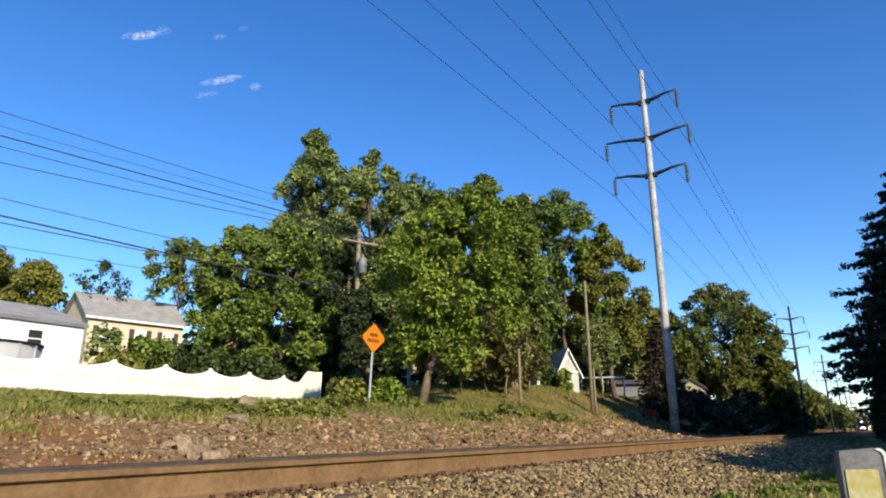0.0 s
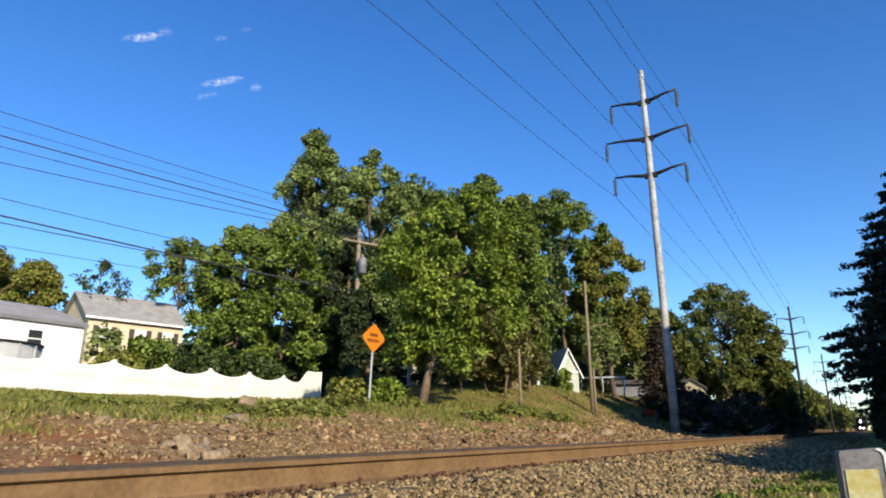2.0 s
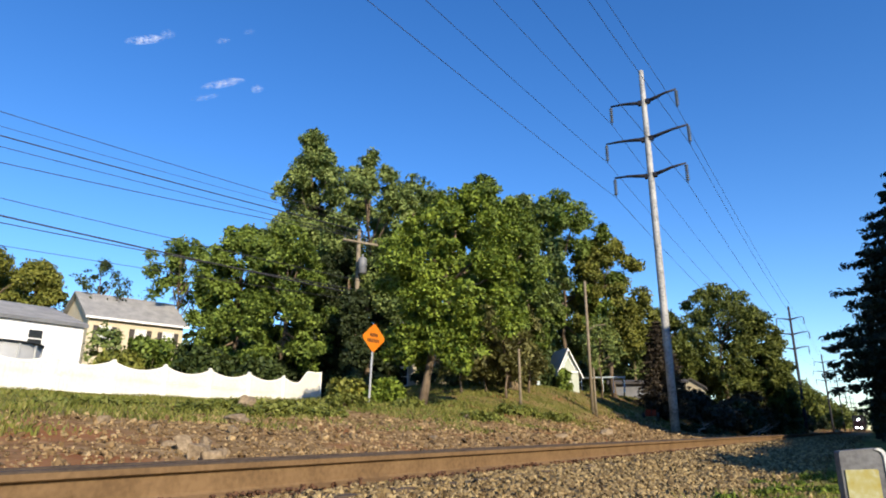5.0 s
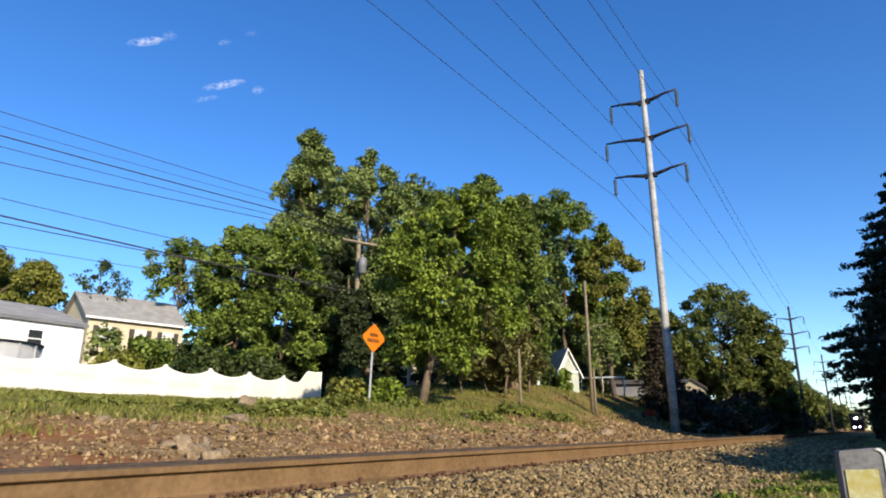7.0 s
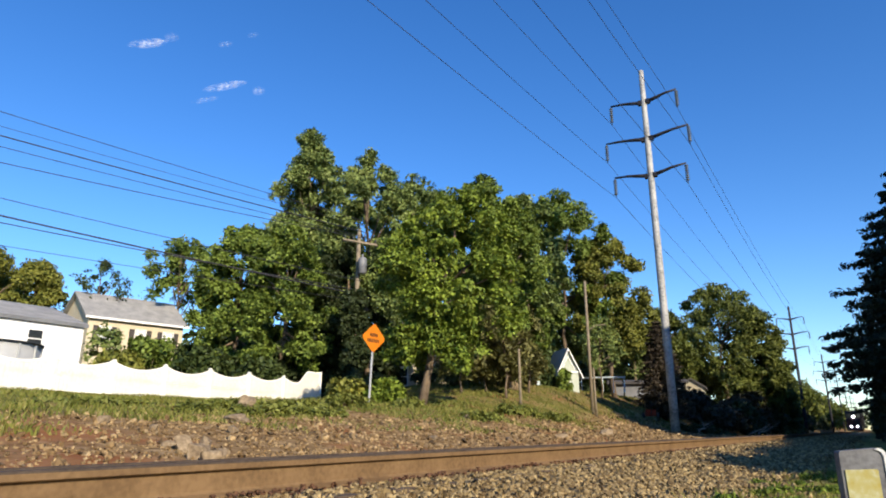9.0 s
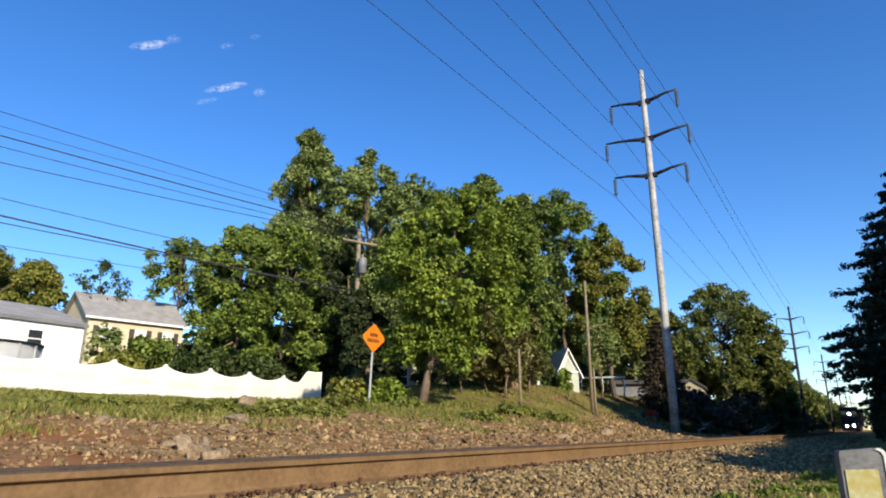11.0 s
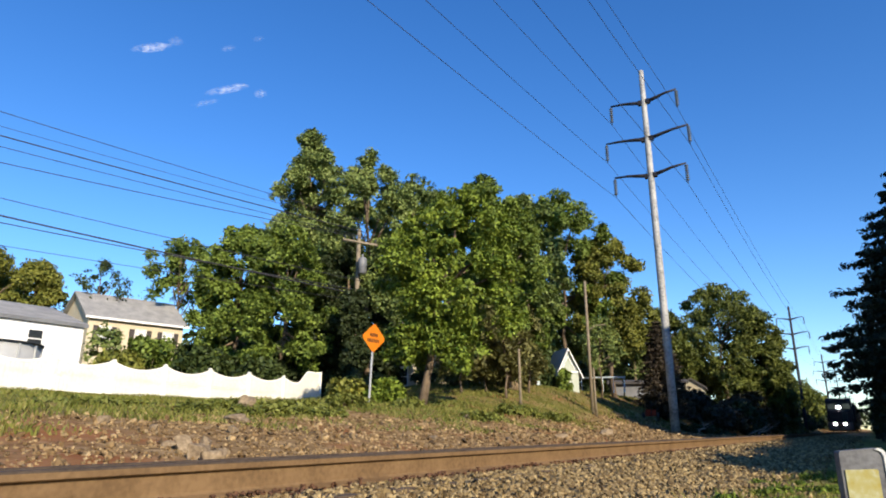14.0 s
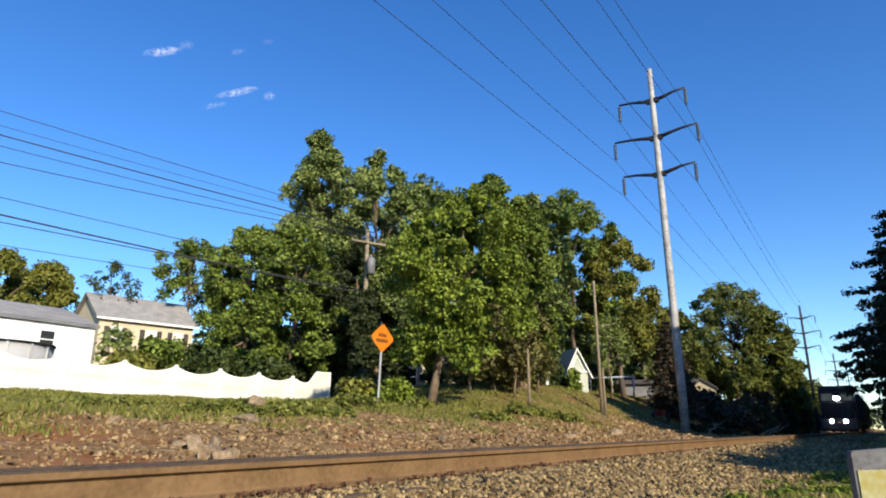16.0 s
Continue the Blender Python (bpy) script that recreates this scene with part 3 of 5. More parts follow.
def grass_field():
    rng = np.random.default_rng(21)
    n = 170000
    x = rng.uniform(-4, 52, n)
    y = 8.6 + 20 * rng.random(n) ** 1.4
    keep = np.array([noise.noise((a * 0.42, b * 0.42, 1.0)) * 2.6 + min((b - 10.6) * 0.75, 1.5) - 0.8 * smooth((a - 26) / 9) > rng.normal() * 0.5 for a, b in zip(x, y)])
    x, y = x[keep], y[keep]
    xf, yf = rng.uniform(2.2, 9, 9000), rng.uniform(-1.6, 1.35, 9000)
    near = (yf < 1.15 - 0.05 * xf + 0.35 * rng.normal(size=9000) * 0.5) & (xf > 3.2)
    x, y = np.concatenate([x, xf[near]]), np.concatenate([y, yf[near]])
    close = np.arange(len(x)) >= keep.sum()
    m = len(x)
    z = np.array([ground(a, b) for a, b in zip(x, y)])
    patch = np.array([0.6 + 0.9 * max(0, noise.noise((a * 0.7, b * 0.7, 9.0)) + 0.3) for a, b in zip(x, y)])
    hgt = rng.uniform(0.04, 0.14, m) * patch * np.where(close, 0.55, 1.0)
    wid = rng.uniform(0.006, 0.019, m) * np.where(close, 0.4, 1.0)
    a = rng.uniform(0, 2 * np.pi, m)
    lx, ly = rng.normal(size=m) * hgt * 0.4, rng.normal(size=m) * hgt * 0.4
    base = np.stack([x, y, z - 0.01], 1)
    side = np.stack([np.cos(a) * wid, np.sin(a) * wid, np.zeros(m)], 1)
    tip = base + np.stack([lx, ly, hgt], 1)
    mid = base + np.stack([lx * 0.3, ly * 0.3, hgt * 0.6], 1)
    v = np.stack([base - side, base + side, mid + side * 0.7, tip, mid - side * 0.7], 1).reshape(-1, 3)
    f = np.arange(m * 5).reshape(-1, 5)
    g = leaf_mat("grass_blades", (0.059, 0.080, 0.012), (0.227, 0.202, 0.059), (0.134, 0.147, 0.025))
    tagged(raw("grass", v, f, g), "patchy green and straw-coloured grass and weeds", "grass", kind="stuff")


grass_field()


# ---------- transmission line ----------
POLE_X, SPAN, POLE_Y = 35.0, 80.0, 8.55
ARMS = ((18.6, 2.0), (16.2, 2.45), (13.9, 2.1))     # height of the arm's root above the near rail, reach


def pole_z(i):
    return -0.2 if i < 1 else -1.9


def transmission_pole(i):
    z = pole_z(i)
    th = empty("transmission_pole", pose(POLE_X + i * SPAN, POLE_Y, z), "tall tapered grey steel power pole with six dark upswept arms" if i < 1 else "tall steel power pole with six arms, backlit darkness put into its colour", "power pole", "poles of the power line")
    # farther shafts take the dark arm colour to paint their backlit silhouette
    part("shaft", lathe([(0.235, 0), (0.22, 4), (0.19, 14), (0.15, 21.3), (0.13, 21.35)], 12), STEEL_POLE if i < 1 else ARM_STEEL, th)
    for h, full in ARMS:
        for s in (-1, 1):
            r, reach = h + 0.2, full - (0.12 if s < 0 else 0.0)
            arm = part("arm", tube([(0, s * 0.12, r + 0.42), (0, s * 0.75, r + 0.55), (0, s * reach * 0.62, r + 0.66), (0, s * reach, r + 0.72)], [0.125, 0.1, 0.075, 0.055], 6), ARM_STEEL, th, "dark upswept steel arm")
            bm = bmesh.new()
            bmesh.ops.create_cube(bm, size=0.26)
            b = part("bracket", bm, ARM_STEEL, arm)
            b.location = (0, s * 0.22, r + 0.42)
            prof = [(0.02, 0)]
            for k in range(7):
                prof += [(0.035, -0.12 - k * 0.14), (0.11, -0.15 - k * 0.14), (0.11, -0.19 - k * 0.14), (0.035, -0.22 - k * 0.14)]
            ins = part("insulator", lathe(prof + [(0.02, -1.22)], 8), PORCELAIN, arm, "grey string of insulator discs")
            ins.location = (0, s * reach, r + 0.72)
    return th


for i in range(-1, 8):
    transmission_pole(i)


def wire(name, a, b, sag, r, material, label, group, steps=28):
    a, b = Vector(a), Vector(b)
    pts = [a.lerp(b, k / steps) - Vector((0, 0, 4 * sag * (k / steps) * (1 - k / steps))) for k in range(steps + 1)]
    ob = part(name, tube(pts, r, 5), material)
    return tagged(ob, label, "cable", group)


for i in range(-1, 5):
    for h, reach in ARMS:
        for s in (-1, 1):
            p = [(POLE_X + k * SPAN, POLE_Y + s * (reach - (0.12 if s < 0 else 0.0)), pole_z(k) + h + 0.92 - 1.24) for k in (i, i + 1)]
            wire("power_line", p[0], p[1], 1.15, 0.013, WIRE, "thin overhead power conductor between steel poles", "conductors of the power line")


# ---------- roadside distribution pole, mostly inside the trees ----------
def wooden_pole(x, y, height, r, label, group="wooden utility poles", arm_at=None, transformer=False, bracket=False):
    z = ground(x, y) - 0.1
    th = empty("utility_pole", pose(x, y, z), label, "utility pole", group)
    part("shaft", lathe([(r * 1.15, 0), (r, height * 0.5), (r * 0.8, height), (r * 0.5, height + 0.03)], 10), POLE_WOOD, th)
    if arm_at:
        a = part("crossarm", boxed(-1.2, -0.06, -0.07, 1.2, 0.06, 0.07, bevel=0.01), POLE_WOOD, th)
        a.matrix_basis = pose(0, -r * 0.9, arm_at, 0, 0, -25)
        for k in (-1.05, -0.5, 0.5, 1.05):
            i = part("insulator", lathe([(0.03, 0), (0.03, 0.1), (0.06, 0.12), (0.05, 0.2), (0.02, 0.22)], 8), PORCELAIN, a)
            i.location = (k, 0, 0.07)
    if transformer:
        t = part("transformer", lathe([(0.2, 0), (0.26, 0.02), (0.26, 0.95), (0.22, 1.02), (0.08, 1.05), (0.06, 1.25)], 14), GREY_METAL, th, "grey cylindrical transformer")
        t.location = (-0.1, -0.45, arm_at - 2.1)
    if bracket:
        part("bracket_arm", tube([(0, 0, height * 0.62), (0.45, -0.3, height * 0.665), (1.0, -0.6, height * 0.68)], 0.022, 6), POLE_WOOD, th, "curved thin lamp bracket")
    return th


px, py = polar(41.1, 38.6)
wooden_pole(px, py, 10.8, 0.15, "weathered wooden utility pole with crossarm among the trees", arm_at=9.95, transformer=True)
# service lines that run from the pole out over the fence
for zl, zr, r in ((16.9, 12.6, 0.014), (15.7, 12.3, 0.01), (15.2, 11.9, 0.024), (14.4, 11.6, 0.014), (12.8, 11.5, 0.016), (12.6, 8.8, 0.014), (11.9, 7.95, 0.03), (10.8, 8.2, 0.018), (9.2, 7.6, 0.011)):
    wire("overhead_cable", (-12.0, 40.0, zl), (28.5, 24.4, zr), 0.3, r * 1.35, CABLE, "black overhead service cable sagging towards the wooden pole", "roadside cables")
ax, ay = polar(20.28, 33.0)
wooden_pole(ax, ay, 6.75, 0.078, "bare wooden utility pole with a thin curved bracket", bracket=True)
ax, ay = polar(20.0, 32.6)
wooden_pole(ax, ay, 2.4, 0.055, "short stub pole beside the bare wooden pole")
bx, by = polar(18.6, 52.0)
wooden_pole(bx, by, 3.4, 0.13, "short pale wooden pole beside the yard")
cx, cy = polar(26.4, 27.5)
wooden_pole(cx, cy, 2.6, 0.06, "short thin wooden post on the bank")


# ---------- fence ----------
def build_fence():
    dirx, diry = 0.9985, 0.055
    group = "scalloped fence panels"
    n = 10
    end = polar(44.0, 37.8)
    for i in range(n):
        panel = 2.44 if i else 2.95
        back = 2.95 + 2.44 * i
        ex, ey = end[0] - dirx * back, end[1] - diry * back
        z = min(ground(ex, ey), ground(ex + panel * dirx, ey)) - 0.1
        last = i == 0
        th = empty("fence_panel", pose(ex, ey, z, 0, 0, math.degrees(math.atan2(diry, dirx))), "white vinyl privacy fence panel with a scalloped top" if not last else "white vinyl fence panel that sweeps up to its tall end post", "fence", group)
        hl, hr = (1.5, 1.9) if last else (1.5, 1.5)

        def top(u):
            t = u / panel
            if last:
                return 1.5 - 0.28 * math.sin(math.pi * min(1, t / 0.62)) ** 0.8 + 0.4 * smooth((t - 0.38) / 0.26)
            return 1.5 - 0.3 * math.sin(math.pi * t) ** 0.75
        boards = 15
        w = (panel - 0.12) / boards
        for k in range(boards):
            u0, u1 = 0.06 + k * w, 0.06 + (k + 1) * w - 0.006
            pts = [(u0, 0.14), (u1, 0.14), (u1, top(u1) - 0.05), ((u0 + u1) / 2, top((u0 + u1) / 2) - 0.05), (u0, top(u0) - 0.05)]
            part("board", prism(pts, (-0.011, 0.011)), VINYL_BOARD, th)
        steps = 14
        cap = [(0.06 + (panel - 0.12) * k / steps, top(0.06 + (panel - 0.12) * k / steps)) for k in range(steps + 1)]
        part("top_rail", prism(cap + [(u, z2 - 0.09) for u, z2 in cap[::-1]], (-0.025, 0.025)), VINYL, th)
        part("bottom_rail", boxed(0.06, -0.025, 0.04, panel - 0.06, 0.025, 0.18, bevel=0.006), VINYL, th)
        for u, hh in ((0.0, hl), (panel, hr)):
            if u and not last:
                continue
            post = part("post", boxed(u - 0.063, -0.063, -0.15, u + 0.063, 0.063, hh - 0.03, bevel=0.008), VINYL, th)
            part("post_cap", prism([(u - 0.075, hh - 0.03), (u + 0.075, hh - 0.03), (u + 0.075, hh - 0.01), (u, hh + 0.03), (u - 0.075, hh - 0.01)], (-0.075, 0.075)), VINYL, post)


build_fence()


# ---------- sign ----------
def build_sign():
    x, y = polar(39.7, 22.5)
    z = ground(x, y)
    th = empty("road_sign", pose(x, y, z, 0, 2.5, -12), "orange diamond warning sign with black writing on a post", "road sign")
    part("post", boxed(-0.035, -0.02, -0.2, 0.035, 0.02, 2.55, bevel=0.006), GALV, th, "thin galvanised steel post")
    bm = boxed(-0.38, -0.004, -0.38, 0.38, 0.004, 0.38)
    bmesh.ops.bevel(bm, geom=[e for e in bm.edges if abs(e.verts[0].co.y - e.verts[1].co.y) > 0.005], offset=0.05, segments=4, affect="EDGES")
    plate = part("plate", bm, ORANGE, th, "orange diamond plate")
    plate.matrix_basis = pose(0, -0.035, 2.3, 0, 45, 0)
    for k, (w, zz) in enumerate(((0.36, 0.1), (0.56, -0.1))):
        c = -w / 2
        rng = random.Random(k)
        while c < w / 2 - 0.04:
            lw = rng.uniform(0.05, 0.085)
            b = part("text_bar", boxed(c, -0.006, zz - 0.06, c + lw, -0.0045, zz + 0.06), SIGN_BLACK, th)
            b.location = (0, -0.037, 2.3)
            c += lw + 0.022


build_sign()


# ---------- houses ----------
def window_part(parent, x, z, w, h, y, shutters=False):
    win = part("window", boxed(x - w / 2 - 0.07, y - 0.05, z - 0.07, x + w / 2 + 0.07, y - 0.003, z + h + 0.07), TRIM, parent, "white framed window")
    part("pane", boxed(x - w / 2, y - 0.056, z, x + w / 2, y - 0.052, z + h), GLASS, win)
    if shutters:
        part("blind", boxed(x - w / 2 + 0.04, y - 0.062, z + h * 0.3, x + w / 2 - 0.04, y - 0.0575, z + h - 0.03), TRIM, win, "lowered white blind")
    part("sash_bar", boxed(x - w / 2, y - 0.075, z + h / 2 - 0.025, x + w / 2, y - 0.058, z + h / 2 + 0.025), TRIM, win)
    if shutters:
        for s in (-1, 1):
            part("shutter", boxed(x + s * (w / 2 + 0.3) - 0.2, y - 0.05, z - 0.04, x + s * (w / 2 + 0.3) + 0.2, y - 0.004, z + h + 0.04), SHUTTER, parent, "dark window shutter")
    return win


def sided_wall(length, depth, height, pitch):
    """A house body with its gables."""
    bm = bmesh.new()
    box(bm, 0, 0, -0.6, length, depth, height)
    for x in (0.0, length):
        a = [bm.verts.new(v) for v in ((x, 0, height), (x, depth, height), (x, depth / 2, height + pitch))]
        bm.faces.new(a if x else a[::-1])
    return bm


def house(name, m, length, depth, height, pitch, wall_mat, label, windows=(), over=0.35, roof=SHINGLE, shutters=False, category="house", edge=TRIM):
    th = empty(name, m, label, category)
    part("wall", sided_wall(length, depth, height, pitch), wall_mat, th)
    z, step = 0.0, 0.21
    while z < height - step:
        part("siding_board", prism([(-0.003, z), (-0.02, z), (-0.003, z + step - 0.004)], (0.01, length - 0.01), "x"), wall_mat, th)
        z += step
    t = 0.16
    sl = pitch / (depth / 2)
    for s in (0, 1):
        pts = [(-over, height - over * sl), (depth / 2, height + pitch), (depth / 2, height + pitch + t), (-over, height - over * sl + t)]
        if s:
            pts = [(depth - u, z) for u, z in pts]
        part("roof", prism(pts, (-over, length + over), "x"), roof, th, "grey shingled roof slope")
    part("fascia", boxed(-over, -over - 0.03, height - over * sl - 0.02, length + over, -over - 0.003, height - over * sl + t - 0.01), edge, th)
    for x, z, w, h in windows:
        window_part(th, x, z, w, h, -0.024, shutters)
    return th


# white low house behind the fence
house("house", pose(-6.0, 32.0, 2.35), 22.4, 7.5, 2.75, 1.2, WHITE_SIDING, "long low white house with a grey shingled roof", over=0.14, edge=GREY_METAL, windows=((20.2, 1.5, 0.6, 0.8), (9.5, 1.1, 1.0, 1.1)))
# cream house
yx, yy = polar(62.65, 57.3)
house("house", pose(yx, yy, 2.6, 0, 0, -10.6), 7.7, 7.0, 6.4, 2.3, YELLOW_SIDING, "two-storey cream house with grey roof and dark shutters",
      windows=((1.3, 4.3, 0.8, 1.3), (4.1, 4.3, 0.8, 1.3), (6.4, 4.3, 0.8, 1.3), (1.3, 1.2, 0.8, 1.4), (4.1, 1.2, 0.8, 1.4), (6.4, 1.2, 0.8, 1.4)), shutters=True)
# sage gabled shed
sx, sy = polar(22.15, 40.0)
sz = ground(sx, sy)


def gabled_shed():
    th = empty("playhouse", pose(sx, sy, sz, 0, 0, -44), "small sage green playhouse with a steep white-trimmed gable", "playhouse")
    part("wall", prism([(-0.655, -0.197), (0.655, -0.197), (0.655, 1.147), (0, 2.457), (-0.655, 1.147)], (0, 1.966)), GREEN_SIDING, th)
    for s in (-1, 1):
        part("roof", prism([(s * 0.852, 0.786), (0, 2.490), (0, 2.588), (s * 0.931, 0.786)], (-0.164, 2.097)), POOL_WALL, th, "pale grey roof slope")
        part("bargeboard", prism([(s * 0.852, 0.734), (0, 2.438), (0, 2.555), (s * 0.917, 0.734)], (-0.197, -0.167)), TRIM, th)
    part("gable_beam", boxed(-0.721, -0.079, 1.081, 0.721, -0.007, 1.179), TRIM, th)
    part("post", boxed(-0.066, -0.066, -0.197, 0.066, -0.007, 1.081), TRIM, th)
    for s in (-1, 1):
        part("gable_trim", prism([(s * 0.420, 1.218), (0, 2.033), (0, 2.117), (s * 0.479, 1.218)], (-0.042, -0.004)), TRIM, th)


gabled_shed()
hx, hy = polar(35.5, 50.0)
house("house", pose(hx - 4, hy, 2.4, 0, 0, -52), 6.0, 6.0, 4.6, 1.6, YELLOW_SIDING, "cream cottage half hidden behind the trees", windows=((1.2, 0.9, 0.8, 1.2), (3.2, 0.9, 0.8, 1.2)))
gx, gy = polar(29.5, 60.0)
house("house", pose(gx - 1, gy, 2.5, 0, 0, -62), 5.5, 5.5, 2.4, 1.6, BLUE_SIDING, "pale blue cottage half hidden behind the trees", windows=((1.2, 0.9, 0.8, 1.2), (3.4, 0.9, 0.8, 1.2)))
kx, ky = polar(18.6, 60.0)
house("workshop", pose(kx, ky, 2.75, 0, 0, -72), 6.2, 4.6, 1.45, 0.32, GREY_METAL, "long low grey workshop with a dark shingled roof", windows=((4.8, 0.6, 0.8, 0.7),), category="workshop", edge=SHINGLE_DARK, roof=SHINGLE_DARK)
tx, ty = polar(11.2, 66.0)
house("house", pose(tx, ty, 3.1, 0, 0, 10), 4.0, 2.3, 1.0, 0.75, TAN_SIDING, "small tan bungalow overgrown by shrubs", roof=SHINGLE_DARK, over=0.2, edge=SHINGLE_DARK)


def pool():
    x, y = polar(69.0, 31.0)
    th = empty("swimming_pool", pose(x, y, ground(x, y)), "round above-ground pool with a grey wall and dark rim", "pool")
    r = 1.9
    part("pool_wall", lathe([(r, -0.2), (r, 1.3), (r - 0.05, 1.3), (r - 0.05, 1.0), (0, 1.0)], 40), POOL_WALL, th)
    part("rim", lathe([(r + 0.1, 1.3), (r + 0.1, 1.36), (r - 0.12, 1.36), (r - 0.12, 1.3)], 40), BLACK_PLASTIC, th, "dark top rim")
    for k in range(14):
        a = 2 * math.pi * k / 14
        p = part("upright", boxed(-0.05, -0.03, -0.2, 0.05, 0.03, 1.3, bevel=0.01), POOL_WALL, th)
        p.matrix_basis = pose((r + 0.03) * math.cos(a), (r + 0.03) * math.sin(a), 0, 0, 0, math.degrees(a) + 90)


pool()


# ---------- trees ----------
GROVE = "trees of the grove"
SWAY = []
E_TREE = [
    # bearing, distance, top, low, radius, leaf, leaves, size, label, clumps, trunk
    (34.9, 24.0, 9.4, 2.1, 3.2, LEAF_MAPLE, 59800, 0.118, "leafy bright green maple with a dark leaning trunk", 70, 0.23),
    (45.4, 45.0, 22.0, 8.0, 4.7, LEAF_LIGHT, 50778, 0.175, "tall slender pale green tree above the grove", 60, 0.3),
    (40.0, 42.0, 19.0, 4.5, 4.4, LEAF_LIGHT, 42313, 0.175, "tall airy pale green tree", 50, 0.28),
    (51.2, 42.0, 12.9, 2.6, 3.3, LEAF_OAK, 45136, 0.175, "broad mid-green tree behind the fence", 70, 0.28),
    (47.4, 40.0, 12.8, 2.6, 3.6, LEAF_OAK, 42313, 0.168, "dense mid-green tree behind the fence", 55, 0.25),
    # shade of the grove's heart is painted into these near-black leaves
    (42.0, 41.5, 12.4, 3.0, 3.3, LEAF_SHADED, 33852, 0.168, "green tree at the grove's heart, deep shade put into its leaf colour", 45, 0.22),
    (29.4, 44.0, 18.1, 5.0, 3.9, LEAF_OAK, 45136, 0.175, "dark green oak with an uneven top", 55, 0.28),
    (35.8, 48.0, 20.0, 7.0, 4.2, LEAF_LIGHT, 25389, 0.188, "grey-green tree behind the maple", 40, 0.26),
    (27.4, 33.0, 12.3, 3.6, 2.9, LEAF_OAK, 42313, 0.148, "dense green tree beside the maple", 50, 0.2),
    (22.2, 46.0, 17.5, 4.5, 4.4, LEAF_OAK, 45136, 0.168, "spreading green tree with a pale straight trunk", 50, 0.22),
    (25.6, 44.0, 16.4, 4.5, 3.3, LEAF_LIGHT, 36673, 0.175, "green tree with an uneven crown", 50, 0.24),
    (18.4, 47.0, 14.0, 5.0, 3.4, LEAF_OLIVE, 36673, 0.168, "olive green tree at the grove's end", 46, 0.22),
    (16.6, 62.0, 11.8, 6.8, 3.0, LEAF_OLIVE, 19745, 0.188, "lower olive green tree behind the grove", 36, 0.2),
    (9.6, 84.0, 17.0, 3.5, 6.6, LEAF_FAR, 36673, 0.242, "broad round-topped tree beyond the power pole", 60, 0.3),
    (6.9, 86.0, 12.6, 2.5, 4.4, LEAF_FAR, 28210, 0.242, "broad tree beyond the power pole", 60, 0.3),
    (6.3, 96.0, 8.5, 1.5, 3.6, LEAF_FAR, 22568, 0.255, "lower round tree beside the line", 46, 0.25),
    (66.5, 72.0, 15.6, 5.0, 4.6, LEAF_OLIVE, 25389, 0.255, "distant olive green tree behind the white house", 50, 0.3),
    (69.5, 68.0, 15.4, 4.0, 4.6, LEAF_OLIVE, 22568, 0.255, "distant olive green tree behind the white house", 50, 0.3),
]
def pointed(t):
    """A crown that is widest low down and narrows to its tip."""
    return max(0.06, 1 - t) ** 0.5 * min(1.0, 0.6 + 2 * t)


LEAN = {0: (0.75, -1.1)}      # how far a crown leans off its trunk
for k, (b, d, top, low, r, leaf, n, s, label, clumps, trunk) in enumerate(E_TREE):
    x, y = polar(b, d)
    made = tree("tree", x, y, top + 0.012 * d, low, r, leaf, n, s, 100 + k, label, clumps=int(clumps * 0.85), trunk=trunk * 0.75, tuft=(0.15, 0.31), profile=pointed if k == 1 else None, lean=LEAN.get(k, (0, 0)), group=GROVE if 15 < b < 60 else "")
    if k < 3:
        SWAY.append((made, b, made.location.copy(), (0.5, 1.1, 0.8)[k]))
x, y = polar(62.2, 62.0)
tree("tree", x, y, 14.8, 9.0, 2.6, LEAF_DARK, 2200, 0.2, 171, "sparse small-leaved tree beside the cream house", clumps=26, trunk=0.12, tuft=(0.12, 0.26), sub=4)

x, y = polar(56.3, 63.0)
tree("tree", x, y, 18.2, 11.5, 4.0, LEAF_OAK, 8000, 0.24, 172, "open-crowned tree behind the cream house", clumps=30, trunk=0.15, tuft=(0.14, 0.3), sub=5)

x, y = polar(41.2, 51.0)
tree("tree", x, y, 20.4, 7.0, 4.6, LEAF_LIGHT, 26000, 0.19, 174, "pale green tree behind the wooden pole", clumps=40, trunk=0.2, tuft=(0.18, 0.34), group=GROVE)
x, y = polar(13.9, 72.0)
tree("tree", x, y, 13.6, 3.5, 3.8, LEAF_FAR, 12000, 0.24, 173, "dark green tree behind the brownish conifer", clumps=26, trunk=0.2)

# trees that close the grove behind; dark leaves stand in for its inner shade
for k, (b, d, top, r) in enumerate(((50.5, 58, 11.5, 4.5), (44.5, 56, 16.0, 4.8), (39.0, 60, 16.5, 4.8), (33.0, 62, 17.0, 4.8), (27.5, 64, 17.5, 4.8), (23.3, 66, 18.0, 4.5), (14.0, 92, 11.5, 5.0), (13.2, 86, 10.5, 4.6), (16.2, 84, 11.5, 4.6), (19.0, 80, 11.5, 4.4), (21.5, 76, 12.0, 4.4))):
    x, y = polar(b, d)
    tree("tree", x, y, top, 2.5, r, LEAF_DARK, 6000, 0.42, 200 + k, "green tree behind the grove, shade put into its dark leaves", clumps=26, trunk=0.26, group="background trees")
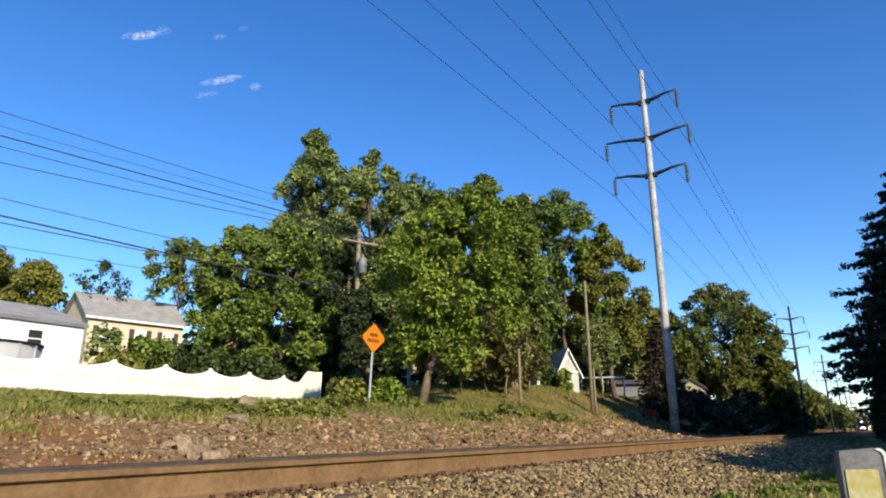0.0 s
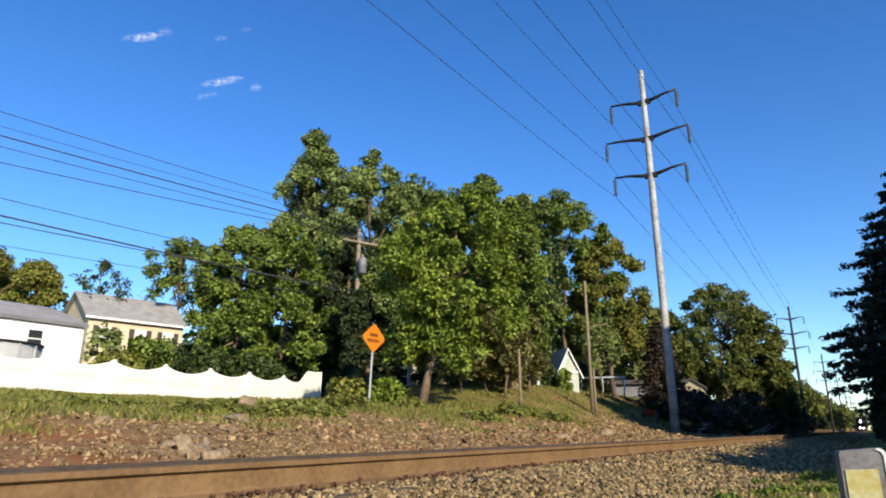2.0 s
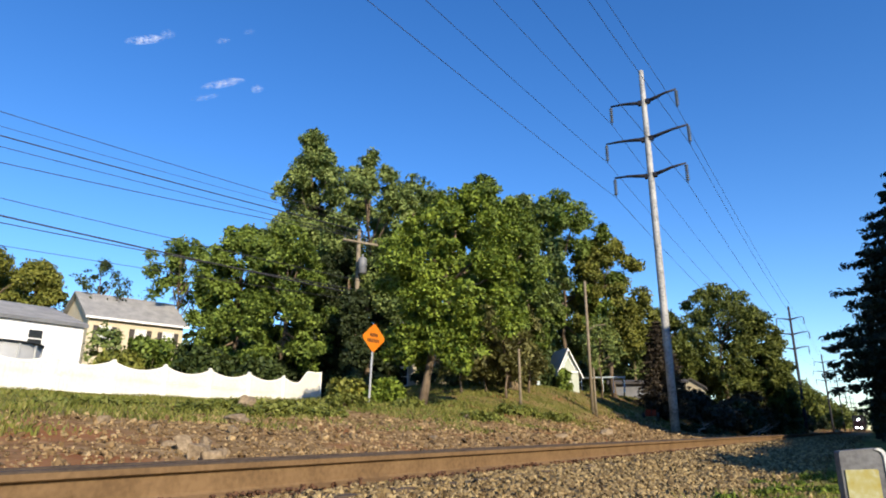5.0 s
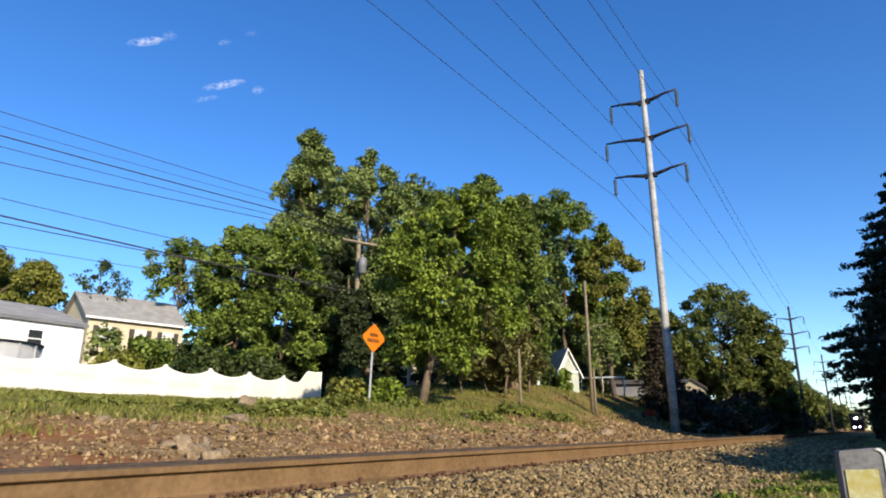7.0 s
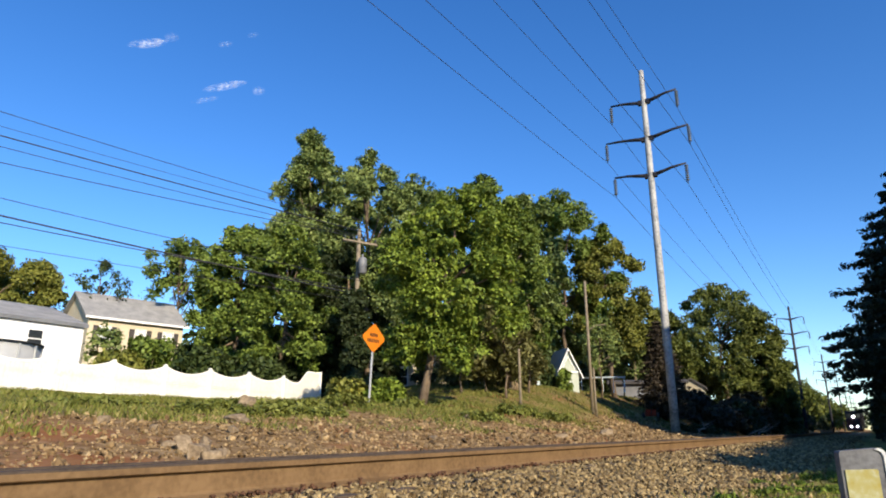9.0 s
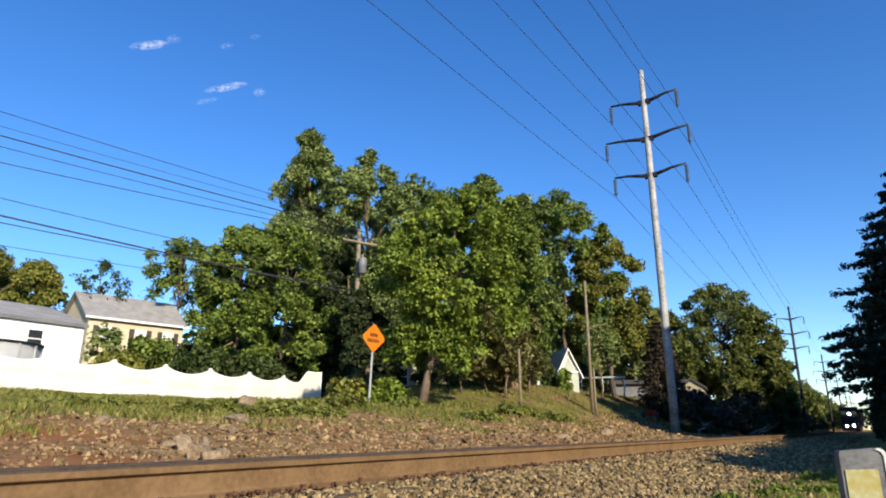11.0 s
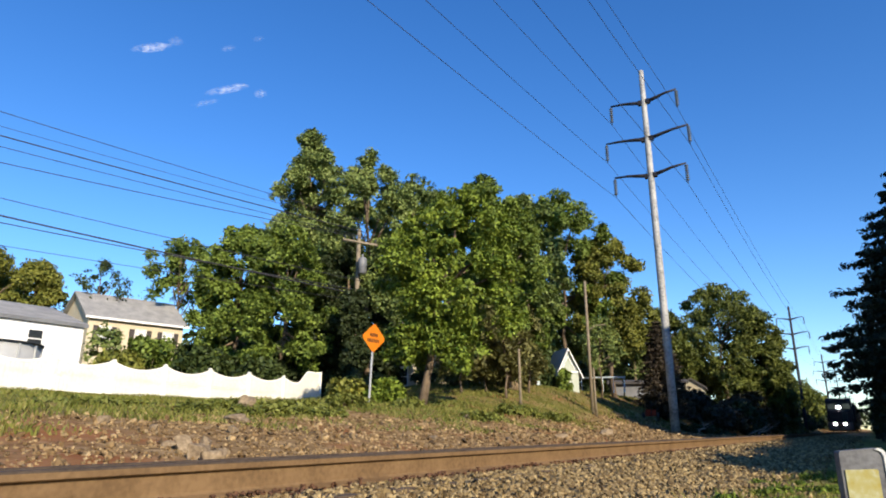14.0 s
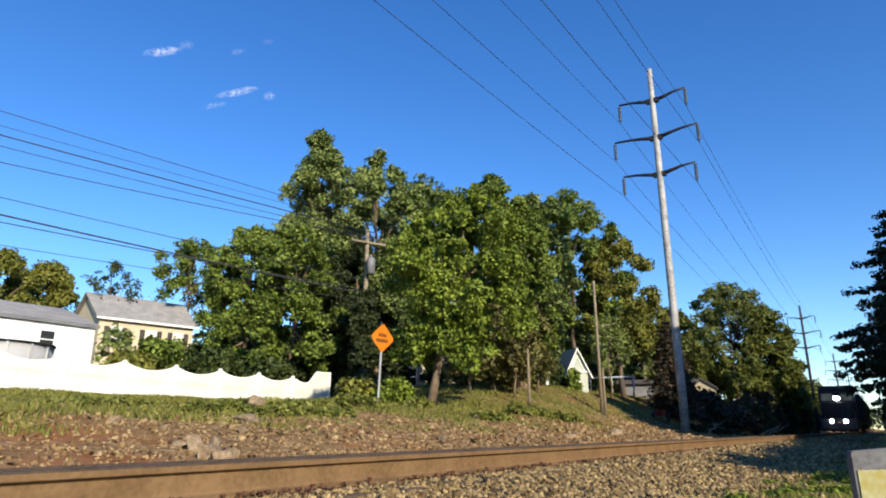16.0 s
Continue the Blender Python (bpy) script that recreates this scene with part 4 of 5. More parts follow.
# trees that line the track towards the distance
for k in range(20):
    x = 112 + k * 16
    y = 12.5 + 2.2 * ((k * 7) % 3) - k * 0.12
    tree("tree", x, y, 8.2 + (k * 5 % 4) * 0.8 + k * 0.12, 1.0, 4.6, LEAF_FAR, 2600, 0.6, 300 + k, "trackside tree in the distance", clumps=30, trunk=0.24, group="trackside trees")


def conifer(x, y, h, r, seed, label, n=9000, size=0.2, group="", low=0.05, levels=16, arms=7, skirt=0.9, leaf=NEEDLE):
    rng = np.random.default_rng(seed)
    z0 = ground(x, y) - 0.1
    th = empty("conifer", pose(x, y, z0), label, "conifer", group)
    bm = tube([(0, 0, 0), (0.02, 0, h * 0.5), (0, 0.02, h * 0.98)], [r * 0.09, r * 0.055, 0.02], 8)
    cs, rs = [], []
    for k in range(levels):
        t = low + (0.96 - low) * k / (levels - 1)
        reach = (r * (1 - t) ** 0.8 + 0.1) * min(1.0, skirt + (1 - skirt) * t / 0.36)
        for j in range(arms):
            a = j * 2 * math.pi / arms + k * 1.1 + rng.uniform(-0.3, 0.3)
            q = reach * rng.uniform(0.7, 1.15)
            z = h * t
            tube([(0, 0, z), (q * 0.55 * math.cos(a), q * 0.55 * math.sin(a), z + 0.03 * q), (q * math.cos(a), q * math.sin(a), z - 0.12 * q)], [0.035, 0.022, 0.008], 4, bm)
            for u in (0.22, 0.4, 0.56, 0.72, 0.86, 0.98):
                cs.append((q * u * math.cos(a), q * u * math.sin(a), z - 0.1 * q * u * u))
                rs.append(0.14 + 0.15 * q * (1.2 - u))
    part("trunk", bm, BARK, th)
    v, f = leaf_cloud(rng, cs, rs, n, size, squash=0.4, shell=0.1, droop=1.0, wide=0.3)
    raw("foliage", v, f, leaf, th)
    return th


x, y = polar(14.5, 47.0)
conifer(x, y, 6.9, 2.2, 41, "dark brownish conifer beyond the wooden poles", 22000, 0.15, leaf=NEEDLE_BROWN, levels=24, arms=9)
# dark tree at the trackside and its taller neighbours, which shade the line
conifer(33.0, -3.85, 13.6, 7.2, 42, "large dark spruce beside the track with drooping boughs", 170000, 0.2, "spruces that shade the track", levels=30, arms=12, low=0.03, skirt=0.42)
conifer(46.0, -5.6, 12.5, 5.5, 43, "large dark spruce beside the track with drooping boughs", 60000, 0.3, "spruces that shade the track", levels=24, arms=10, low=0.02)
SHADE = [(5.2 + 1.6 * k, -7.7, 3.95 + 0.07 * k, 2.0) for k in range(13)] + [(25.8, -9.0, 14.5, 2.7), (30.0, -9.0, 13.5, 3.8), (35.0, -9.0, 14.5, 4.6), (41.0, -9.0, 15.5, 5.0)]
SHADE += [(48.0 + 7.5 * k, -9.0 + 0.28 * k, 14.5 + (k % 3) * 0.5, 5.4) for k in range(14)] + [(44 + 13.0 * k, -15.0, 16.0, 5.5) for k in range(9)] + [(165 + 16 * k, -6.2, 14.0, 5.6) for k in range(9)] + [(325 + 22 * k, -6.6, 12.0, 6.0) for k in range(4)] + [(560 + 12 * k, -14.0 + 11 * k, 17.0, 8.0) for k in range(4)]
for k, (x, y, top, r) in enumerate(SHADE):
    tree("tree", x, y, top, 0.2, r, LEAF_DARK, 14000 if k < 15 else 7000, 0.5, 400 + k, "dense dark tree that shades the railway", clumps=36, trunk=0.3, group="trees that shade the track")

# thin saplings under the grove's edge
for k, (bb, d, top, r) in enumerate(((31.6, 30.0, 5.6, 1.5), (29.4, 31.0, 6.2, 1.7), (27.6, 30.0, 5.6, 1.4), (25.6, 33.0, 6.4, 1.6), (19.4, 42.0, 7.4, 1.8), (17.6, 50.0, 8.4, 2.2))):
    x, y = polar(bb, d)
    tree("sapling", x, y, top, 2.4 if k < 4 else 3.6, r, LEAF_BROWN if k < 4 else LEAF_LIGHT, 3000, 0.15, 700 + k, "thin olive-brown sapling at the edge of the lawn" if k < 4 else "thin grey-green sapling beside the yard", clumps=16, trunk=0.06, group="saplings")

# shrubs
for k, (b, d, w, dp, h, leaf, n, s, label) in enumerate((
        (37.9, 24.0, 1.0, 0.9, 1.0, LEAF_MAPLE, 3600, 0.13, "bright green leafy bush beside the sign post"),
        (41.6, 24.5, 1.2, 0.8, 0.95, LEAF_OLIVE, 2600, 0.14, "low tangled weeds beside the fence end"),
        (40.4, 32.0, 1.6, 1.2, 1.7, LEAF_BROWN, 2400, 0.16, "reddish brown undergrowth behind the fence end"),
        (60.0, 36.0, 1.8, 1.3, 1.7, LEAF_OLIVE, 4500, 0.2, "green shrub behind the fence"),
        (57.9, 37.5, 1.7, 1.3, 2.7, LEAF_OAK, 4500, 0.2, "green shrub behind the fence"),
        (61.2, 39.5, 1.3, 1.2, 3.6, LEAF_LIGHT, 700, 0.2, "thin pale shrub in front of the cream house"),
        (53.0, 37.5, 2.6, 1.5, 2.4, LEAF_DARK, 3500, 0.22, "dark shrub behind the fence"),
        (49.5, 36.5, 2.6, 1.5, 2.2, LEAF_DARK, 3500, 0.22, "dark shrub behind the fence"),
        # near-black leaves paint the deep shade beneath the crowns
        (46.5, 40.0, 3.0, 1.6, 3.2, LEAF_SHADED, 3500, 0.24, "undergrowth beneath the grove, its shade put into dark leaves"),
        (42.0, 42.0, 3.2, 1.8, 6.0, LEAF_SHADED, 6000, 0.26, "undergrowth beneath the grove, its shade put into dark leaves"),
        (40.8, 44.0, 2.4, 1.8, 5.6, LEAF_SHADED, 5500, 0.26, "undergrowth beneath the grove, its shade put into dark leaves"),
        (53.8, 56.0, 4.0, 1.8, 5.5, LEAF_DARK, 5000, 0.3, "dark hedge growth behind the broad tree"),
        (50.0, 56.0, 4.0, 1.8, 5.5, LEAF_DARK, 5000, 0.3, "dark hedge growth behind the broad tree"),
        # three added near-black shrubs stand in for shade over pole and cottage
        (41.2, 36.3, 1.1, 0.9, 6.6, LEAF_SHADED, 9000, 0.17, "tall added shrub in shade-dark leaves around the wooden pole"),
        (37.9, 41.0, 1.1, 1.0, 4.6, LEAF_SHADED, 4500, 0.2, "added shrub in shade-dark leaves in front of the cream cottage"),
        (34.6, 41.0, 1.1, 1.0, 4.6, LEAF_SHADED, 4500, 0.2, "added shrub in shade-dark leaves in front of the cream cottage"),
        (32.2, 36.0, 1.6, 1.3, 3.6, LEAF_BROWN, 3000, 0.18, "thin brownish shrub under the maple"),
        (29.2, 34.0, 1.7, 1.3, 3.6, LEAF_BROWN, 3200, 0.18, "thin brownish shrub under the maple"),
        (26.6, 36.0, 1.6, 1.3, 3.4, LEAF_BROWN, 2600, 0.18, "thin brownish shrub at the lawn's edge"),
        (24.9, 40.0, 1.6, 1.3, 3.0, LEAF_DARK, 2600, 0.2, "dark shrub between the pale trunks"),
        (30.0, 21.5, 1.0, 0.6, 0.35, LEAF_WEED, 1300, 0.1, "low green weeds on the bank"),
        (50.5, 18.5, 1.0, 0.6, 0.25, LEAF_WEED, 1600, 0.1, "low green weeds on the bank"),
        (46.0, 18.5, 1.1, 0.6, 0.28, LEAF_WEED, 1500, 0.1, "low green weeds on the bank"),
        (36.4, 23.0, 0.8, 0.5, 0.45, LEAF_WEED, 900, 0.1, "low green weeds on the bank"),
        (53.0, 15.5, 0.9, 0.4, 0.32, LEAF_WEED, 1300, 0.07, "low leafy weeds at the grass edge"),
        (48.8, 15.0, 0.8, 0.4, 0.35, LEAF_WEED, 1300, 0.07, "low leafy weeds at the grass edge"),
        (44.0, 16.5, 0.9, 0.5, 0.3, LEAF_WEED, 1600, 0.08, "low leafy weeds at the grass edge"),
        (41.2, 19.5, 0.9, 0.5, 0.5, LEAF_WEED, 1500, 0.08, "low leafy weeds at the grass edge"),
        (27.0, 25.5, 1.2, 0.6, 0.5, LEAF_WEED, 1300, 0.1, "low leafy weeds on the bank"),
        (23.5, 27.0, 1.2, 0.6, 0.4, LEAF_WEED, 1200, 0.1, "low leafy weeds on the bank"),
        (61.0, 15.0, 1.0, 0.5, 0.18, LEAF_WEED, 1200, 0.08, "low leafy weeds at the grass edge"),
        (22.5, 39.2, 0.4, 0.4, 1.2, LEAF_OAK, 1200, 0.18, "small green shrub against the shed"))):
    x, y = polar(b, d)
    if h < 0.6:
        w, dp, h = w * 1.35, dp * 1.2, h * 0.8
    bush("bush", x, y, w, dp, h, leaf, n, s, 500 + k, label)
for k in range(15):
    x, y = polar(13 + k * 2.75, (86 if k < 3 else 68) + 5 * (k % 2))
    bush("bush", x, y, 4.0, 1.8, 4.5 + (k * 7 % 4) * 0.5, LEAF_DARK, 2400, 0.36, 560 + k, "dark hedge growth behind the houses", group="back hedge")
# added bushes in shade-dark leaves fill the black below the spruce
bush("bush", 33.0, -3.0, 3.6, 2.2, 3.2, LEAF_SHADED, 9000, 0.24, 590, "added low growth in shade-dark leaves under the spruce")
bush("bush", 44.0, -4.2, 4.0, 2.6, 3.4, LEAF_DARK, 6000, 0.3, 591, "added low growth in shade-dark leaves under the spruce")
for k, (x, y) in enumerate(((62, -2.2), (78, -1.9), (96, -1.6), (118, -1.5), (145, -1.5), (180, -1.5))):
    bush("bush", x, y, 3.4, 1.8, 4.6, LEAF_SHADED, 3500, 0.36, 575 + k, "added trackside growth, its shade put into dark leaves", group="shaded trackside growth")
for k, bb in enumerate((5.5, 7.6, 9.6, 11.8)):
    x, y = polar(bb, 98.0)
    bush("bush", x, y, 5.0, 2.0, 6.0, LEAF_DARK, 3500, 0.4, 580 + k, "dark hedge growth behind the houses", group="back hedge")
# thicket along the far side of the line, its shade put into leaf colour
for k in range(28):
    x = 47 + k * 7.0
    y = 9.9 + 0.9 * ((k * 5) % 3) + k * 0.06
    bush("bush", x, y, 4.2, 2.0, (0.9 if k < 3 else 2.8) + 0.5 * ((k * 3) % 4), LEAF_SHADED if k % 3 == 0 else LEAF_THICKET_SHADED, 5000, 0.22, 600 + k, "brownish thicket beside the line, its shade put into dark leaves", group="trackside thicket")


# ---------- small things ----------
def slab(x, y, size, turn, tilt, seed, label):
    """A broken angular slab of stone."""
    rng = np.random.default_rng(seed)
    bm = bmesh.new()
    for k in range(26):
        d = rng.normal(size=3)
        d /= np.abs(d).max()
        bm.verts.new(Vector(d * np.array(size) * rng.uniform(0.75, 1.0)))
    hull = bmesh.ops.convex_hull(bm, input=bm.verts)
    bmesh.ops.delete(bm, geom=[g for g in hull["geom_interior"] if isinstance(g, bmesh.types.BMVert)], context="VERTS")
    bmesh.ops.bevel(bm, geom=list(bm.edges), offset=0.008, segments=1, affect="EDGES")
    ob = part("boulder", bm, STONE_PALE)
    ob.matrix_basis = pose(x, y, ground(x, y) + size[2] * 0.45, tilt, 0, turn)
    tagged(ob, label, "rock", "rocks on the bank")


for k, (bb, d, size, turn, tilt) in enumerate(((53.4, 8.4, (0.2, 0.14, 0.075), 20, 14), (52.4, 8.15, (0.13, 0.1, 0.06), -35, 8), (51.7, 8.3, (0.1, 0.07, 0.06), 60, 20), (54.5, 8.9, (0.13, 0.06, 0.09), 5, -22), (53.1, 8.9, (0.11, 0.09, 0.1), 40, 10), (55.6, 9.2, (0.12, 0.06, 0.04), -15, 5), (51.3, 8.8, (0.06, 0.05, 0.045), 0, 5),
                                               (60.5, 11.2, (0.11, 0.09, 0.07), 30, 5), (50.9, 11.2, (0.1, 0.08, 0.07), 10, 8), (57.0, 10.8, (0.09, 0.06, 0.05), 70, 0), (41.0, 12.2, (0.12, 0.08, 0.05), 15, 6), (34.0, 13.5, (0.13, 0.09, 0.05), 50, 4), (27.5, 15.8, (0.16, 0.1, 0.06), 20, 6), (23.0, 19.0, (0.2, 0.12, 0.09), -20, 10))):
    high = 1.6 if k < 7 else 1.2
    slab(*polar(bb, d), (size[0], size[1], size[2] * high), turn, tilt * high, 840 + k, "broken pale stone slab lying in the rubble on the bank" if k < 7 else "angular pale stone half sunk in the soil bank")
bo = polar(50.6, 13.2)
boulder(bo[0], bo[1], (0.34, 0.2, 0.14), 0.3, 2.0, "flat grey boulder at the grass edge")
bo = polar(50.0, 17.0)
boulder(bo[0], bo[1], (0.26, 0.2, 0.24), 0.3, 3.0, "pale upright boulder among the weeds")
bo = polar(19.2, 24.0)
boulder(bo[0], bo[1], (0.3, 0.2, 0.18), 0.2, 4.0, "pale stone on the gravel bank")


bo = polar(26.9, 33.0)
boulder(bo[0], bo[1], (0.3, 0.25, 0.28), 0.5, 5.0, "pale rounded stone beside the thin posts")
bo = polar(31.0, 21.0)
boulder(bo[0], bo[1], (0.2, 0.14, 0.1), 0.3, 6.0, "small pale stone at the grass edge")


def fallen_branch(x, y, length, turn, seed):
    rng = np.random.default_rng(seed)
    th = empty("fallen_branch", pose(x, y, ground(x, y) + 0.12, 0, -10, turn), "bare pale fallen branch lying in the thicket", "branch", "fallen branches")
    pts = [(length * k / 5, 0.12 * rng.normal(), 0.06 * k + 0.05 * rng.normal()) for k in range(6)]
    part("stem", tube(pts, [0.06, 0.055, 0.05, 0.04, 0.03, 0.018], 7), PALE_WOOD, th)
    for k in (2, 3, 4):
        q = Vector(pts[k])
        side = 1 if k % 2 else -1
        part("twig", tube([q, q + Vector((0.2, 0.15 * side, 0.1)), q + Vector((0.4, 0.25 * side, 0.18))], [0.025, 0.018, 0.01], 5), PALE_WOOD, th)


for k, (bb, d, length, turn) in enumerate(((8.2, 43.0, 1.5, -35), (7.7, 46.0, 1.4, -60), (12.0, 38.0, 1.0, -20))):
    fallen_branch(*polar(bb, d), length, turn, 800 + k)
for k, (bb, d, w) in enumerate(((8.6, 4.3, 0.22), (6.6, 4.9, 0.26), (5.0, 4.4, 0.2), (7.6, 5.6, 0.24), (3.6, 5.2, 0.26), (10.5, 4.9, 0.16), (2.6, 6.6, 0.24), (3.9, 6.3, 0.28), (5.2, 6.9, 0.24), (6.4, 6.2, 0.26), (7.6, 6.9, 0.2), (2.2, 7.5, 0.26), (4.4, 7.6, 0.24))):
    x, y = polar(bb, d)
    bush("weed_clump", x, y, w, w * 0.8, 0.1, LEAF_MAPLE, 900, 0.022, 820 + k, "low clump of bright green weeds beside the ballast", "weeds", "weeds by the ballast")


def marker_post():
    x, y = polar(1.1, 1.86)
    th = empty("marker_post", pose(x, y, -0.335, 0, 0, -62), "grey plastic marker post with a faded yellow label", "marker post")

    def plate(w, low, top, r, skew):
        pts = [(-w, low), (w, low)]
        for sx2, z2 in ((1, top + skew), (-1, top - skew)):
            rr = r if sx2 > 0 else r * 0.35
            for k in range(6):
                a = math.pi / 2 * (k / 5) if sx2 > 0 else math.pi / 2 * (1 + k / 5)
                pts.append((sx2 * (w - rr) + rr * math.cos(a), z2 - rr + rr * math.sin(a)))
        return pts
    part("blade", prism(plate(0.0525, -0.06, 0.452, 0.018, 0.0035), (-0.01, 0.014)), GREY_PLASTIC, th)
    part("edge_lip", prism(plate(0.0525, -0.06, 0.452, 0.018, 0.0035)[1:8] + [(q[0] - 0.008, q[1] - 0.004) for q in plate(0.0525, -0.06, 0.452, 0.018, 0.0035)[1:8]][::-1], (-0.014, -0.0102)), POOL_WALL, th, "pale worn edge")
    label = part("label_plate", prism(plate(0.037, 0.06, 0.407, 0.004, 0.001), (-0.0135, -0.0102)), YELLOW_LABEL, th, "faded yellow and white label")
    label.location = (-0.009, 0, 0)


marker_post()


def mower():
    x, y = polar(15.6, 41.5)
    th = empty("garden_cart", pose(x, y, ground(x, y), 0, 0, 20), "small red garden cart with black wheels", "garden cart")
    part("tub", prism([(-0.4, 0.3), (0.35, 0.3), (0.55, 0.6), (-0.55, 0.68)], (-0.3, 0.3)), RED_PAINT, th)
    for sx2 in (-0.35, 0.35):
        for sy2 in (-0.42, 0.42):
            w = part("wheel", lathe([(0.1, -0.05), (0.25, -0.05), (0.27, 0), (0.25, 0.05), (0.1, 0.05)], 14), BLACK_PLASTIC, th)
            w.matrix_basis = pose(sx2, sy2, 0.27, 90)
    part("pull_bar", tube([(-0.6, 0, 0.4), (-1.0, 0, 0.7), (-1.1, 0, 1.0)], 0.025, 6), BLACK_PLASTIC, th)


mower()


def yard_rail():
    x, y = polar(21.2, 45.0)
    th = empty("yard_table", pose(x, y, ground(x, y), 0, 0, -70), "long pale blue yard table with white legs", "table")
    part("tabletop", boxed(0, -0.4, 0.85, 3.0, 0.4, 0.92, bevel=0.01), BLUE_SIDING, th)
    for k in range(5):
        for s in (-0.35, 0.35):
            part("leg", boxed(0.1 + k * 0.7 - 0.025, s - 0.025, -0.1, 0.1 + k * 0.7 + 0.025, s + 0.025, 0.85), BLUE_SIDING, th)


yard_rail()


# ---------- clouds ----------
def cloud_material(length, height, dense):
    m = bpy.data.materials.new("thin_cloud")
    m.use_nodes = True
    n, l = m.node_tree.nodes, m.node_tree.links
    b = n["Principled BSDF"]
    b.inputs["Base Color"].default_value, b.inputs["Roughness"].default_value = (0.9, 0.9, 0.92, 1), 1.0
    tc, t, r, mp, g, k = [n.new("ShaderNode" + q) for q in ("TexCoord", "TexNoise", "MapRange", "Mapping", "TexGradient", "Math")]
    t.inputs["Scale"].default_value, t.inputs["Detail"].default_value, t.inputs["Distortion"].default_value = 0.036, 6, 1.4
    l.new(tc.outputs["Object"], t.inputs["Vector"])
    r.inputs[1].default_value, r.inputs[2].default_value, r.inputs[4].default_value = 0.42, 0.78, dense * 1.5
    l.new(t.outputs["Fac"], r.inputs[0])
    mp.inputs["Scale"].default_value = (1 / length, 0, 1 / height)
    l.new(tc.outputs["Object"], mp.inputs[0])
    g.gradient_type = "SPHERICAL"
    l.new(mp.outputs[0], g.inputs[0])
    k.operation, k.use_clamp = "MULTIPLY", True
    l.new(r.outputs[0], k.inputs[0])
    l.new(g.outputs["Fac"], k.inputs[1])
    l.new(k.outputs[0], b.inputs["Alpha"])
    return m


def cloud(seed, length, height, label, dense=1.0):
    bm = bmesh.new()
    bmesh.ops.create_icosphere(bm, subdivisions=4, radius=1.0, matrix=Matrix.Diagonal((length, 10, height, 1)))
    for v in bm.verts:
        v.co += Vector((0.1 * length, 4, 0.2 * height)) * noise.noise(v.co * 0.03 + Vector((seed, 0, 0)))
    for f in bm.faces:
        f.smooth = True
    ob = part("cloud", bm, cloud_material(length * 1.1, height * 1.1, dense))
    return tagged(ob, label, "cloud", "small clouds")


FAR = 2500.0
CLOUDS = []
# bearing and slope at the start and after 15.5 s, half length, half height
for k, (b0, e0, b1, e1, length, height) in enumerate(((61.98, 0.606, 60.91, 0.587, 78, 20), (60.2, 0.6265, 58.93, 0.610, 30, 22), (54.72, 0.5579, 54.03, 0.5415, 95, 18), (51.62, 0.5572, 51.04, 0.5441, 27, 20),
                                                     (56.06, 0.5257, 55.97, 0.5096, 58, 11), (55.25, 0.6385, 54.31, 0.6174, 32, 12), (53.17, 0.6642, 51.59, 0.647, 26, 12))):
    CLOUDS.append((cloud(50 + k, length, height, "small wispy white cloud in the blue sky", (0.34, 0.1, 0.3, 0.2, 0.14, 0.14, 0.08)[k]), b0, e0, b1, e1))


def cloud_pose(b, e):
    return pose(FAR * math.cos(radians(b)), FAR * math.sin(radians(b)), FAR * e, 0, -24, b - 90)


